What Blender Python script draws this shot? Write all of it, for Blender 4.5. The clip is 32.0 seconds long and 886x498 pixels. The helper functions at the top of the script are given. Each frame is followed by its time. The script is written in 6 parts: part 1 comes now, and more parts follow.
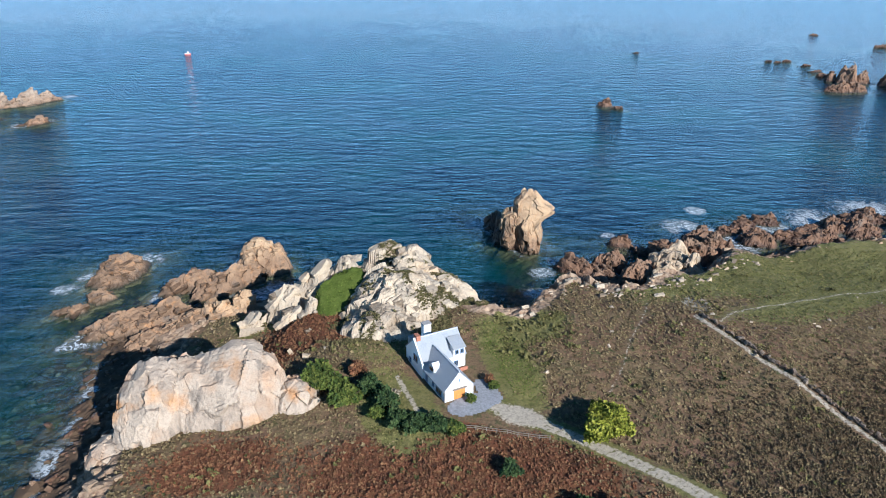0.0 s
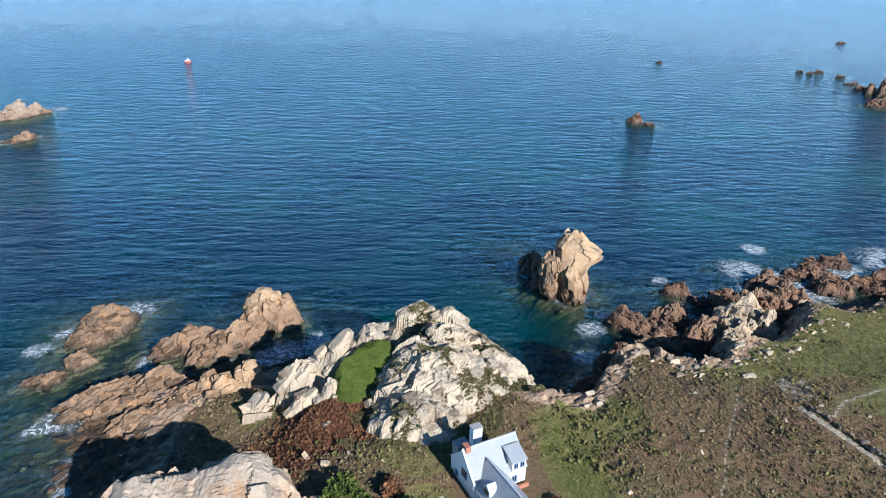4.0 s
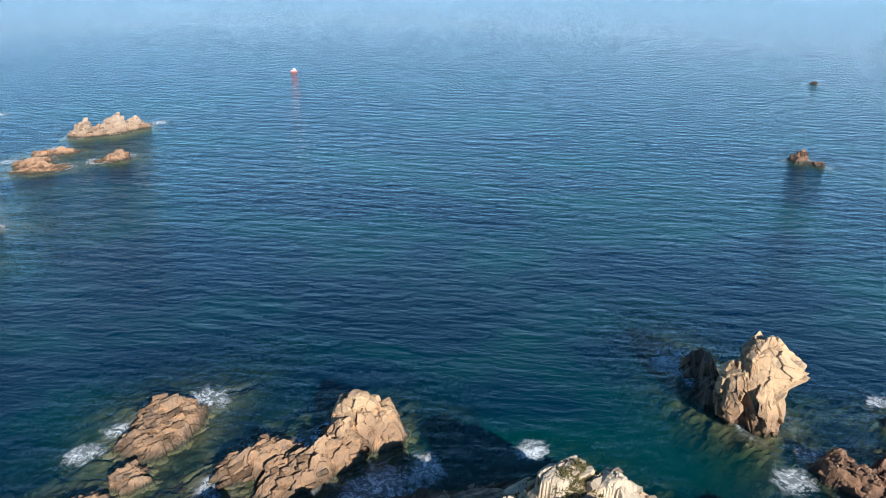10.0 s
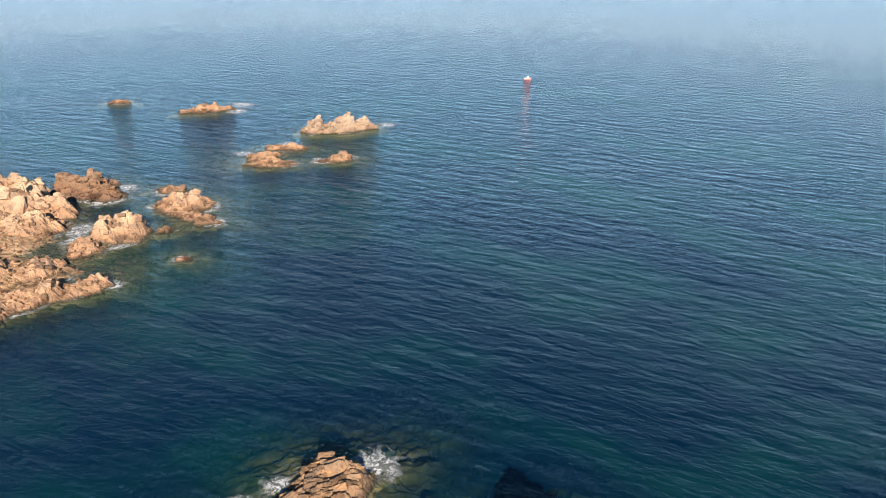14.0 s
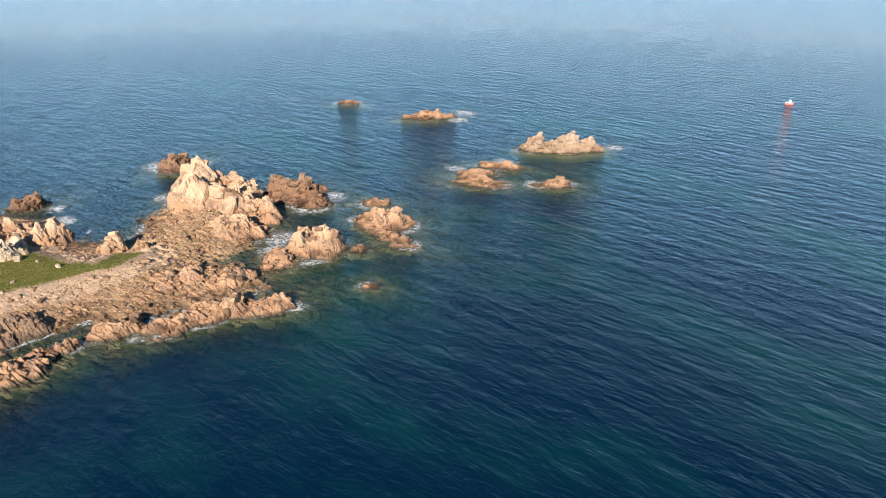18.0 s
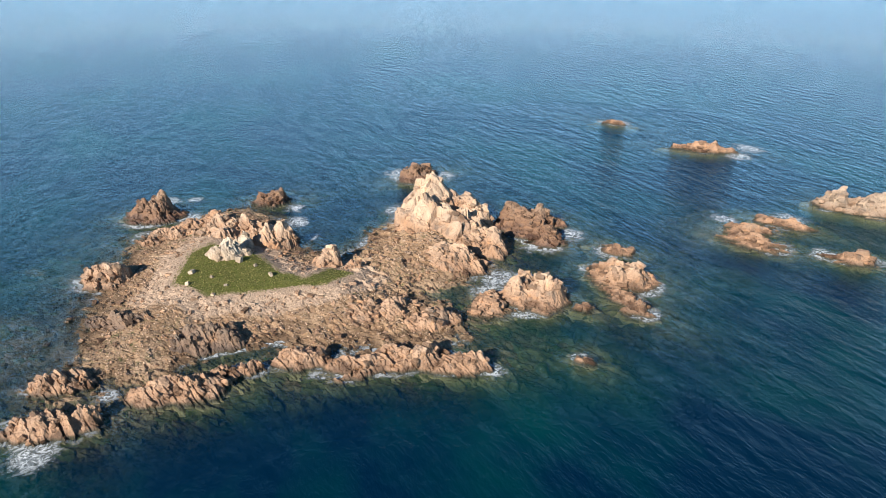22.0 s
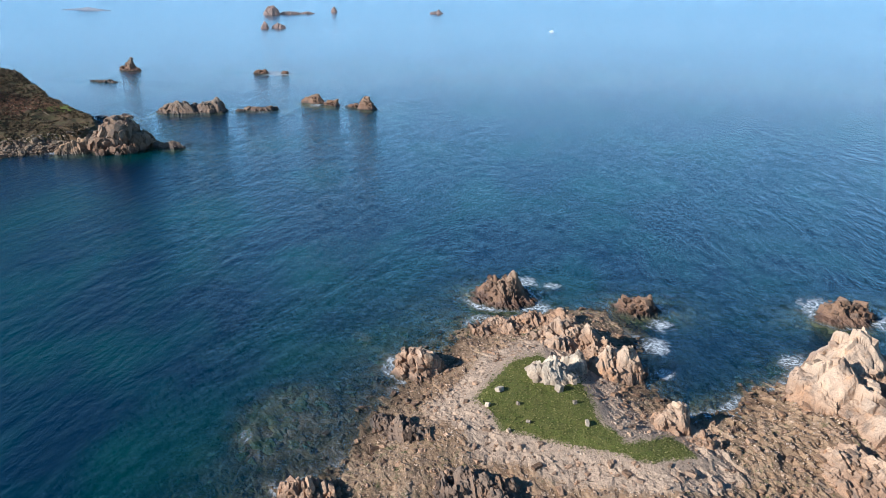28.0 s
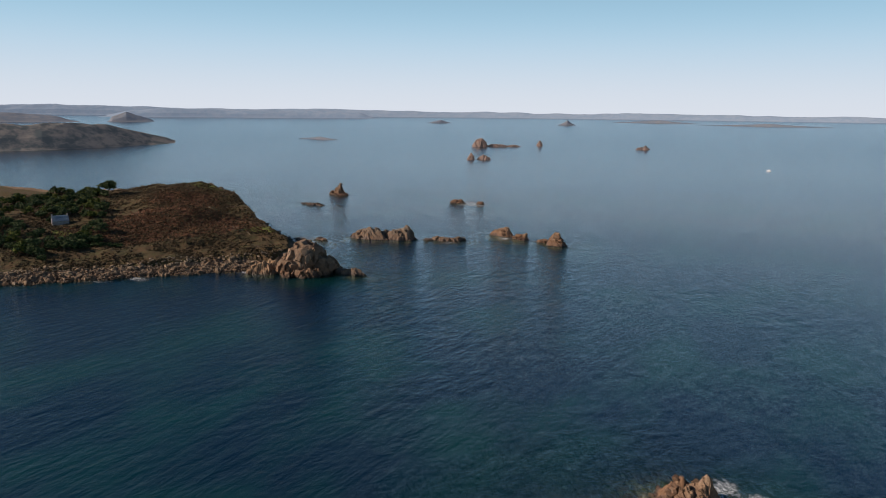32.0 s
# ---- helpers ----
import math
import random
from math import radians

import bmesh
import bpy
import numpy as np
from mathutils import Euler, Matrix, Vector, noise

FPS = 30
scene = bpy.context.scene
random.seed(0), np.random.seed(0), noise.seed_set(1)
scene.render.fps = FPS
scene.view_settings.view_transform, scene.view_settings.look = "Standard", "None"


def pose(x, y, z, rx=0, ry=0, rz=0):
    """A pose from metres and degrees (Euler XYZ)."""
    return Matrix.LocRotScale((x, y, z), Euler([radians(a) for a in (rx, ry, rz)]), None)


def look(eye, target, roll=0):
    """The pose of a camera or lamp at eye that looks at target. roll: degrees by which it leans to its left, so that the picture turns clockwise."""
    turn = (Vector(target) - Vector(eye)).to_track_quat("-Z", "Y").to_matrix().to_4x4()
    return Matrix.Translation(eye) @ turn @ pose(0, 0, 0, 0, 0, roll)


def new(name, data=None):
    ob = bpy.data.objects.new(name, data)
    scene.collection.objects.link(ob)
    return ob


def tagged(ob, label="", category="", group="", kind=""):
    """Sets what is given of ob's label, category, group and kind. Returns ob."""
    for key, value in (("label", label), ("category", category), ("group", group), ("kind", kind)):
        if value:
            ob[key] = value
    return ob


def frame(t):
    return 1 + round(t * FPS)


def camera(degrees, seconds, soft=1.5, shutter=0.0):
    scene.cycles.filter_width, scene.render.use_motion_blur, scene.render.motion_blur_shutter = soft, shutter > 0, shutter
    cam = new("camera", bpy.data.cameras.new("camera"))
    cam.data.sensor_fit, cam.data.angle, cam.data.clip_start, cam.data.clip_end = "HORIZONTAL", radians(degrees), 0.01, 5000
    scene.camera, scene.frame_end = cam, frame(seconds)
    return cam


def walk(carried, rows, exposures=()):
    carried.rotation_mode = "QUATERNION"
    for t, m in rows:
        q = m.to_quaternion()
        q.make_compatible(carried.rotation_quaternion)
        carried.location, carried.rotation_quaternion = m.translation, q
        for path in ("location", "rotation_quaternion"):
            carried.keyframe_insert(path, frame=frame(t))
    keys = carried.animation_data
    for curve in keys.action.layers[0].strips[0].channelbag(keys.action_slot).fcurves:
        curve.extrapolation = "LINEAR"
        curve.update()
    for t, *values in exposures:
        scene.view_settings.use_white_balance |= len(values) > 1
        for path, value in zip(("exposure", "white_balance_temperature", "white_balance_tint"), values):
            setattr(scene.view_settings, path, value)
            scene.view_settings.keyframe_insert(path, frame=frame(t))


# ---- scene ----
cam = camera(62.71, 32.0, soft=0.95)
PATH = [
    (0, (0.00, 0.00, 100.00), (-0.00, 91.24, 59.08), 0.62),
    (0.5, (-1.06, 4.25, 100.01), (-1.08, 95.50, 59.10), 0.66),
    (1, (-2.13, 8.49, 100.02), (-2.19, 99.73, 59.09), 0.71),
    (1.5, (-3.23, 12.74, 100.04), (-3.34, 103.99, 59.12), 0.76),
    (2, (-4.37, 16.96, 100.07), (-4.51, 108.22, 59.18), 0.78),
    (2.5, (-5.55, 21.11, 100.08), (-5.69, 112.37, 59.20), 0.81),
    (3, (-6.77, 25.19, 100.11), (-6.89, 116.46, 59.23), 0.83),
    (3.5, (-8.00, 29.28, 100.16), (-8.11, 120.56, 59.31), 0.86),
    (5.5, (-12.57, 45.89, 100.36), (-12.82, 137.19, 59.56), 0.81),
    (6, (-13.67, 50.05, 100.36), (-13.98, 141.36, 59.57), 0.79),
    (6.5, (-14.81, 54.24, 100.36), (-15.27, 145.54, 59.56), 0.78),
    (7, (-15.97, 58.46, 100.35), (-16.77, 149.76, 59.56), 0.75),
    (7.5, (-17.04, 62.66, 100.33), (-18.43, 153.95, 59.54), 0.73),
    (8, (-18.05, 66.85, 100.31), (-20.27, 158.13, 59.53), 0.68),
    (8.5, (-19.00, 70.96, 100.28), (-22.65, 162.20, 59.51), 0.65),
    (9, (-20.09, 75.05, 100.25), (-26.43, 166.15, 59.49), 0.65),
    (9.5, (-21.17, 79.18, 100.20), (-30.82, 169.99, 59.45), 0.64),
    (10, (-22.12, 83.35, 100.14), (-35.14, 173.74, 59.39), 0.63),
    (10.5, (-23.07, 87.54, 100.06), (-39.45, 177.38, 59.32), 0.61),
    (11, (-24.11, 91.67, 99.96), (-43.94, 180.81, 59.22), 0.62),
    (11.5, (-25.20, 95.67, 99.89), (-48.61, 183.93, 59.15), 0.66),
    (12, (-26.41, 99.59, 99.83), (-53.34, 186.85, 59.09), 0.70),
    (12.5, (-27.74, 103.46, 99.79), (-58.08, 189.59, 59.04), 0.74),
    (13, (-29.19, 107.21, 99.75), (-62.87, 192.09, 58.98), 0.77),
    (13.5, (-30.72, 110.87, 99.70), (-67.75, 194.32, 58.89), 0.79),
    (14, (-32.37, 114.50, 99.65), (-72.78, 196.35, 58.81), 0.81),
    (14.5, (-34.07, 118.16, 99.61), (-77.78, 198.28, 58.74), 0.81),
    (16.5, (-41.84, 133.95, 99.46), (-96.56, 206.93, 58.49), 0.33),
    (17, (-44.16, 137.75, 99.43), (-102.12, 208.18, 58.45), 0.35),
    (17.5, (-46.55, 141.53, 99.42), (-107.69, 209.22, 58.43), 0.36),
    (18, (-49.05, 145.30, 99.41), (-113.31, 210.04, 58.42), 0.37),
    (18.5, (-51.66, 149.08, 99.38), (-118.92, 210.68, 58.39), 0.39),
    (19, (-54.43, 152.83, 99.37), (-124.54, 211.18, 58.38), 0.39),
    (19.5, (-57.35, 156.55, 99.34), (-130.17, 211.49, 58.36), 0.40),
    (20, (-60.40, 160.19, 99.31), (-135.77, 211.58, 58.34), 0.42),
    (20.5, (-63.55, 163.76, 99.29), (-141.31, 211.48, 58.34), 0.44),
    (21, (-66.76, 167.31, 99.21), (-146.62, 211.42, 58.25), 0.45),
    (21.5, (-70.16, 170.79, 99.12), (-152.09, 210.91, 58.17), 0.45),
    (22, (-73.75, 174.21, 99.04), (-157.59, 210.18, 58.09), 0.46),
    (22.5, (-77.50, 177.52, 98.94), (-163.04, 209.21, 57.97), 0.48),
    (23, (-81.38, 180.58, 98.84), (-168.44, 207.80, 57.86), 0.47),
    (23.5, (-85.44, 183.34, 98.76), (-173.86, 205.74, 57.78), 0.47),
    (24, (-89.63, 185.86, 98.71), (-179.15, 203.34, 57.71), 0.46),
    (24.5, (-93.90, 188.18, 98.68), (-184.24, 200.73, 57.67), 0.43),
    (25, (-98.21, 190.30, 98.66), (-189.11, 197.77, 57.67), 0.43),
    (25.5, (-102.52, 192.26, 98.67), (-193.70, 194.57, 57.67), 0.45),
    (27.5, (-121.15, 197.73, 98.97), (-212.50, 182.80, 61.12), 0.07),
    (28, (-125.74, 198.33, 99.00), (-217.52, 180.04, 63.76), 0.11),
    (28.5, (-130.28, 198.75, 99.02), (-222.31, 177.07, 66.44), 0.18),
    (29, (-134.79, 198.93, 99.02), (-226.87, 173.89, 69.12), 0.22),
    (29.5, (-139.33, 198.88, 99.01), (-231.28, 170.45, 71.88), 0.29),
    (30, (-143.92, 198.54, 99.01), (-235.49, 166.62, 74.61), 0.36),
    (30.5, (-148.57, 197.94, 98.99), (-239.42, 162.55, 76.79), 0.44),
    (31, (-153.30, 197.16, 98.97), (-243.12, 158.37, 78.30), 0.51),
    (31.5, (-158.10, 196.30, 98.97), (-246.76, 154.21, 79.76), 0.57),
    (32, (-162.94, 195.46, 98.94), (-250.37, 150.69, 80.19), 0.63),
]
walk(cam, [(t, look(eye, target, roll)) for t, eye, target, roll in PATH], [(0, 0.7, 5250, 10), (8, 0.86, 5350, 8), (14, 0.99, 6900, 17), (18, 0.96, 6700, 15), (25, 0.82, 5600, 10), (28, 0.75, 5400, 10), (30, 0.22, 6000, 14), (32, -0.15, 7000, 20)])

# ---- light ----
SUN_AZ, SUN_EL = (0.58, -0.81), radians(26)
world = bpy.data.worlds.new("world")
scene.world = world
world.use_nodes = True
wn = world.node_tree.nodes
sky = wn.new("ShaderNodeTexSky")
sky.sky_type, sky.sun_disc = "NISHITA", False
sky.sun_elevation, sky.sun_rotation = SUN_EL, math.atan2(SUN_AZ[0], SUN_AZ[1])
sky.altitude, sky.air_density, sky.dust_density, sky.ozone_density = 0, 1.0, 0.25, 2.0
# haze: pale at the horizon, light blue above it, clear sky overhead
where, parts_, haze = wn.new("ShaderNodeTexCoord"), wn.new("ShaderNodeSeparateXYZ"), wn.new("ShaderNodeMix")
haze.data_type = "RGBA"
haze.inputs[6].default_value, haze.inputs[7].default_value = (9.4, 11.2, 12.6, 1), (5.0, 9.2, 12.0, 1)
link = world.node_tree.links.new
link(where.outputs["Generated"], parts_.inputs[0])
fades = []
for a, b in ((-0.01, 0.14), (0.07, 0.34)):
    fade = wn.new("ShaderNodeMapRange")
    fade.interpolation_type = "SMOOTHSTEP"
    fade.inputs[1].default_value, fade.inputs[2].default_value = a, b
    link(parts_.outputs[2], fade.inputs[0])
    fades.append(fade)
clear_air, blend = wn.new("ShaderNodeMix"), wn.new("ShaderNodeMix")
clear_air.data_type, clear_air.blend_type, blend.data_type = "RGBA", "MULTIPLY", "RGBA"
clear_air.inputs[0].default_value, clear_air.inputs[7].default_value = 1.0, (0.24, 0.55, 0.74, 1)
link(sky.outputs[0], clear_air.inputs[6])
link(fades[0].outputs[0], haze.inputs[0])
link(fades[1].outputs[0], blend.inputs[0])
link(haze.outputs[2], blend.inputs[6])
link(clear_air.outputs[2], blend.inputs[7])
link(blend.outputs[2], wn["Background"].inputs[0])
wn["Background"].inputs[1].default_value = 0.075
lamp = bpy.data.lights.new("sun", "SUN")
lamp.energy, lamp.angle, lamp.color = 5.0, radians(0.5), (1.0, 0.90, 0.76)
sun = new("sun", lamp)
sun.matrix_world = look((SUN_AZ[0] * 500, SUN_AZ[1] * 500, 500 * math.tan(SUN_EL)), (0, 0, 0))


# ---- material helpers ----
class Nodes:
    """Short forms for building a node tree."""

    def __init__(self, name):
        self.mat = bpy.data.materials.new(name)
        self.mat.use_nodes = True
        self.tree = self.mat.node_tree
        self.bsdf = self.tree.nodes["Principled BSDF"]
        self.out = self.tree.nodes["Material Output"]

    def add(self, kind):
        return self.tree.nodes.new("ShaderNode" + kind)

    def put(self, socket, value):
        if isinstance(value, bpy.types.NodeSocket):
            self.tree.links.new(value, socket)
        else:
            socket.default_value = value

    def coords(self, scale=(1, 1, 1), turn=0.0):
        g = self.add("NewGeometry")
        m = self.add("Mapping")
        m.inputs["Scale"].default_value = scale
        m.inputs["Rotation"].default_value = (0, 0, turn)
        self.put(m.inputs["Vector"], g.outputs["Position"])
        return m.outputs[0]

    def noise(self, scale, detail=4.0, rough=0.55, where=None, distort=0.0):
        n = self.add("TexNoise")
        n.inputs["Scale"].default_value, n.inputs["Detail"].default_value = scale, detail
        n.inputs["Roughness"].default_value, n.inputs["Distortion"].default_value = rough, distort
        self.put(n.inputs["Vector"], where or self.coords())
        return n.outputs[0]

    def voronoi(self, scale, feature="F1", where=None, out=0):
        n = self.add("TexVoronoi")
        n.feature = feature
        n.inputs["Scale"].default_value = scale
        self.put(n.inputs["Vector"], where or self.coords())
        return n.outputs[out]

    def ramp(self, fac, *stops):
        n = self.add("ValToRGB")
        els = n.color_ramp.elements
        while len(els) < len(stops):
            els.new(0.5)
        for e, (p, c) in zip(els, stops):
            e.position, e.color = p, (*c, 1) if len(c) == 3 else c
        self.put(n.inputs[0], fac)
        return n.outputs[0]

    def range(self, value, a, b, c=0.0, d=1.0):
        n = self.add("MapRange")
        self.put(n.inputs[0], value)
        for i, v in enumerate((a, b, c, d)):
            n.inputs[i + 1].default_value = v
        return n.outputs[0]

    def math(self, op, a, b=0.0, clamp=False):
        n = self.add("Math")
        n.operation, n.use_clamp = op, clamp
        self.put(n.inputs[0], a), self.put(n.inputs[1], b)
        return n.outputs[0]

    def mix(self, fac, a, b, blend="MIX"):
        n = self.add("Mix")
        n.data_type, n.blend_type = "RGBA", blend
        self.put(n.inputs[0], fac)
        self.put(n.inputs[6], a if isinstance(a, bpy.types.NodeSocket) else (*a, 1))
        self.put(n.inputs[7], b if isinstance(b, bpy.types.NodeSocket) else (*b, 1))
        return n.outputs[2]

    def attr(self, name):
        n = self.add("Attribute")
        n.attribute_name = name
        return n

    def z(self):
        g, s = self.add("NewGeometry"), self.add("SeparateXYZ")
        self.put(s.inputs[0], g.outputs["Position"])
        return s.outputs[2]

    def bump(self, height, strength, distance):
        n = self.add("Bump")
        n.inputs["Strength"].default_value, n.inputs["Distance"].default_value = strength, distance
        self.put(n.inputs["Height"], height)
        return n.outputs[0]

    def finish(self, color, rough=0.85, normal=None, spec=0.3):
        self.put(self.bsdf.inputs["Base Color"], color if isinstance(color, bpy.types.NodeSocket) else (*color, 1))
        self.put(self.bsdf.inputs["Roughness"], rough)
        self.bsdf.inputs["Specular IOR Level"].default_value = spec
        if normal:
            self.put(self.bsdf.inputs["Normal"], normal)
        return self.mat


def granite(name, pale, warm, low, wet_top, lichen=0.25, pale_from=2.0, pale_to=9.0, speck=1.0, stain=(0.52, 0.25, 0.09), stain_size=0.5):
    """Weathered coastal granite: pale above, warm in the middle, dark and wet near the tide line."""
    k = Nodes(name)
    z = k.math("ADD", k.z(), k.range(k.noise(0.22, 3), 0.25, 0.75, -2.2, 2.2))
    cell = k.attr("cell").outputs["Fac"]
    c = k.mix(k.range(z, pale_from, pale_to), warm, pale)
    c = k.mix(k.range(k.noise(0.11, 4), 0.50, 0.66), c, warm)
    c = k.mix(k.math("MULTIPLY", k.range(k.noise(stain_size, 5), 0.56, 0.70), lichen), c, stain)
    c = k.mix(k.math("MULTIPLY", k.range(k.noise(0.33, 5, where=k.coords((1, 1, 0.5))), 0.55, 0.70), 0.65), c, (0.12, 0.105, 0.09))
    c = k.mix(k.range(z, wet_top + 0.9, wet_top - 0.9), c, low)
    c = k.mix(k.range(k.z(), 0.7, 0.1), c, (0.045, 0.038, 0.022))
    c = k.mix(k.range(k.z(), -0.05, -0.7), c, (0.24, 0.19, 0.095))
    c = k.mix(1.0, c, k.ramp(cell, (0.0, (0.52, 0.49, 0.46)), (0.35, (0.9, 0.89, 0.88)), (0.6, (1.05, 1.04, 1.02)), (1.0, (1.3, 1.24, 1.15))), "MULTIPLY")
    c = k.mix(speck, c, k.ramp(k.noise(3.2, 6, 0.7), (0.25, (0.55, 0.53, 0.52)), (0.5, (1, 1, 1)), (0.75, (1.2, 1.17, 1.13))), "MULTIPLY")
    h = k.math("ADD", k.noise(1.3, 8, 0.68), k.math("MULTIPLY", k.voronoi(0.9, "DISTANCE_TO_EDGE", k.coords((1, 1, 0.6))), 0.9))
    return k.finish(c, k.range(z, wet_top, wet_top + 1.5, 0.45, 0.9), k.bump(h, 0.45 + 0.35 * speck, 0.5), 0.25)


M_BLUFF = granite("granite_pale", (0.46, 0.38, 0.28), (0.41, 0.31, 0.205), (0.13, 0.085, 0.055), 2.0, 0.35, 4.0, 11.0, 0.8, (0.42, 0.30, 0.16), 0.25)
M_SLAB = granite("granite_slab", (0.43, 0.345, 0.26), (0.43, 0.285, 0.18), (0.24, 0.165, 0.11), 2.0, 0.9, 4.0, 9.0, 0.65, (0.44, 0.235, 0.10), 0.14)
M_GOLD = granite("granite_golden", (0.46, 0.32, 0.19), (0.24, 0.155, 0.095), (0.10, 0.065, 0.04), 1.4, 0.4, 4.5, 9.5, 0.8)
M_RED = granite("granite_reddish", (0.25, 0.17, 0.115), (0.18, 0.105, 0.065), (0.075, 0.042, 0.028), 1.3, 0.35, 3.0, 8.0, 1.0, (0.34, 0.19, 0.09))
M_ISLE = granite("granite_island", (0.46, 0.335, 0.235), (0.30, 0.185, 0.115), (0.12, 0.07, 0.042), 1.0, 0.3, 2.2, 8.0)
M_WHITE = granite("granite_whitish", (0.44, 0.37, 0.285), (0.37, 0.275, 0.19), (0.2, 0.14, 0.09), 1.0, 0.1, 2.0, 6.0, 0.7)
M_DARK = granite("granite_dark", (0.22, 0.175, 0.135), (0.17, 0.115, 0.08), (0.075, 0.05, 0.036), 1.3, 0.25, 3.0, 9.0)


# ---- shapes from arithmetic ----
def hashed(ix, iy, seed):
    n = (ix.astype(np.int64) * 374761393 + iy.astype(np.int64) * 668265263 + seed * 1442695041) & 0xFFFFFFFF
    n = ((n ^ (n >> 13)) * 1274126177) & 0xFFFFFFFF
    n = ((n ^ (n >> 16)) * 2246822519) & 0xFFFFFFFF
    return ((n ^ (n >> 15)) & 0xFFFFFF) / float(0x1000000)


def vnoise(x, y, seed=0):
    ix, iy = np.floor(x), np.floor(y)
    fx, fy = x - ix, y - iy
    fx, fy = fx * fx * (3 - 2 * fx), fy * fy * (3 - 2 * fy)
    a, b = hashed(ix, iy, seed), hashed(ix + 1, iy, seed)
    c, d = hashed(ix, iy + 1, seed), hashed(ix + 1, iy + 1, seed)
    return (a * (1 - fx) + b * fx) * (1 - fy) + (c * (1 - fx) + d * fx) * fy


def fbm(x, y, seed=0, octaves=4, gain=0.5):
    s, amp, tot = 0.0, 1.0, 0.0
    for o in range(octaves):
        s, tot = s + amp * vnoise(x * 2**o + 17.3 * o, y * 2**o - 9.1 * o, seed + o), tot + amp
        amp *= gain
    return s / tot


def cells(u, v, seed):
    """Nearest jittered cell: its centre, a random number, and how far the next one is."""
    iu, iv = np.floor(u), np.floor(v)
    best, second = np.full(u.shape, 9e9), np.full(u.shape, 9e9)
    cu, cv, rnd = np.zeros_like(u), np.zeros_like(u), np.zeros_like(u)
    for du in (-1, 0, 1):
        for dv in (-1, 0, 1):
            a, b = iu + du, iv + dv
            pu, pv = a + 0.08 + 0.84 * hashed(a, b, seed), b + 0.08 + 0.84 * hashed(a, b, seed + 7)
            d = np.hypot(u - pu, v - pv)
            near = d < best
            second = np.where(near, best, np.minimum(second, d))
            cu, cv = np.where(near, pu, cu), np.where(near, pv, cv)
            rnd = np.where(near, hashed(a, b, seed + 13), rnd)
            best = np.where(near, d, best)
    return cu, cv, rnd, second - best


def facets(env, x, y, cell, strike, stretch, seed, rough=0.25, slant=0.75, lean=0.9):
    """The height env(x, y) broken into tilted blocks along a strike; also each block's random number."""
    c, s = math.cos(radians(strike)), math.sin(radians(strike))
    wx, wy = x + 0.8 * cell * (vnoise(x / cell / 2, y / cell / 2, seed + 90) - 0.5), y + 0.8 * cell * (vnoise(x / cell / 2, y / cell / 2, seed + 91) - 0.5)
    cu, cv, rnd, edge = cells((wx * c + wy * s) / (cell * stretch), (-wx * s + wy * c) / cell, seed)
    px, py = cu * cell * stretch * c - cv * cell * s, cu * cell * stretch * s + cv * cell * c
    e, d = env(px, py), 0.7
    gx, gy = (env(px + d, py) - e) / d, (env(px, py + d) - e) / d
    g = np.hypot(gx, gy) + 1e-6
    k = slant * np.minimum(1, 1.6 / g)
    r2, r3 = hashed(np.round(cu * 997), np.round(cv * 991), seed + 3), hashed(np.round(cu * 997), np.round(cv * 991), seed + 5)
    z = e + (gx * k + (r2 - 0.5) * lean) * (x - px) + (gy * k + (r3 - 0.5) * lean) * (y - py) + (rnd - 0.5) * rough * cell
    return z - 0.28 * cell * np.clip(1 - edge / 0.14, 0, 1), rnd


def blocky(env, x, y, cell, strike, stretch, seed, rough=0.3, lean=0.9):
    """Blocks at two sizes."""
    big, r = facets(env, x, y, cell, strike, stretch, seed, rough, lean=lean)
    small, q = facets(env, x, y, cell * 0.42, strike + 11, stretch * 0.8, seed + 40, rough * 1.3, lean=lean)
    return 0.62 * big + 0.38 * small + 0.10 * cell * (fbm(x / cell * 3, y / cell * 3, seed + 60) - 0.5), 0.6 * r + 0.4 * q


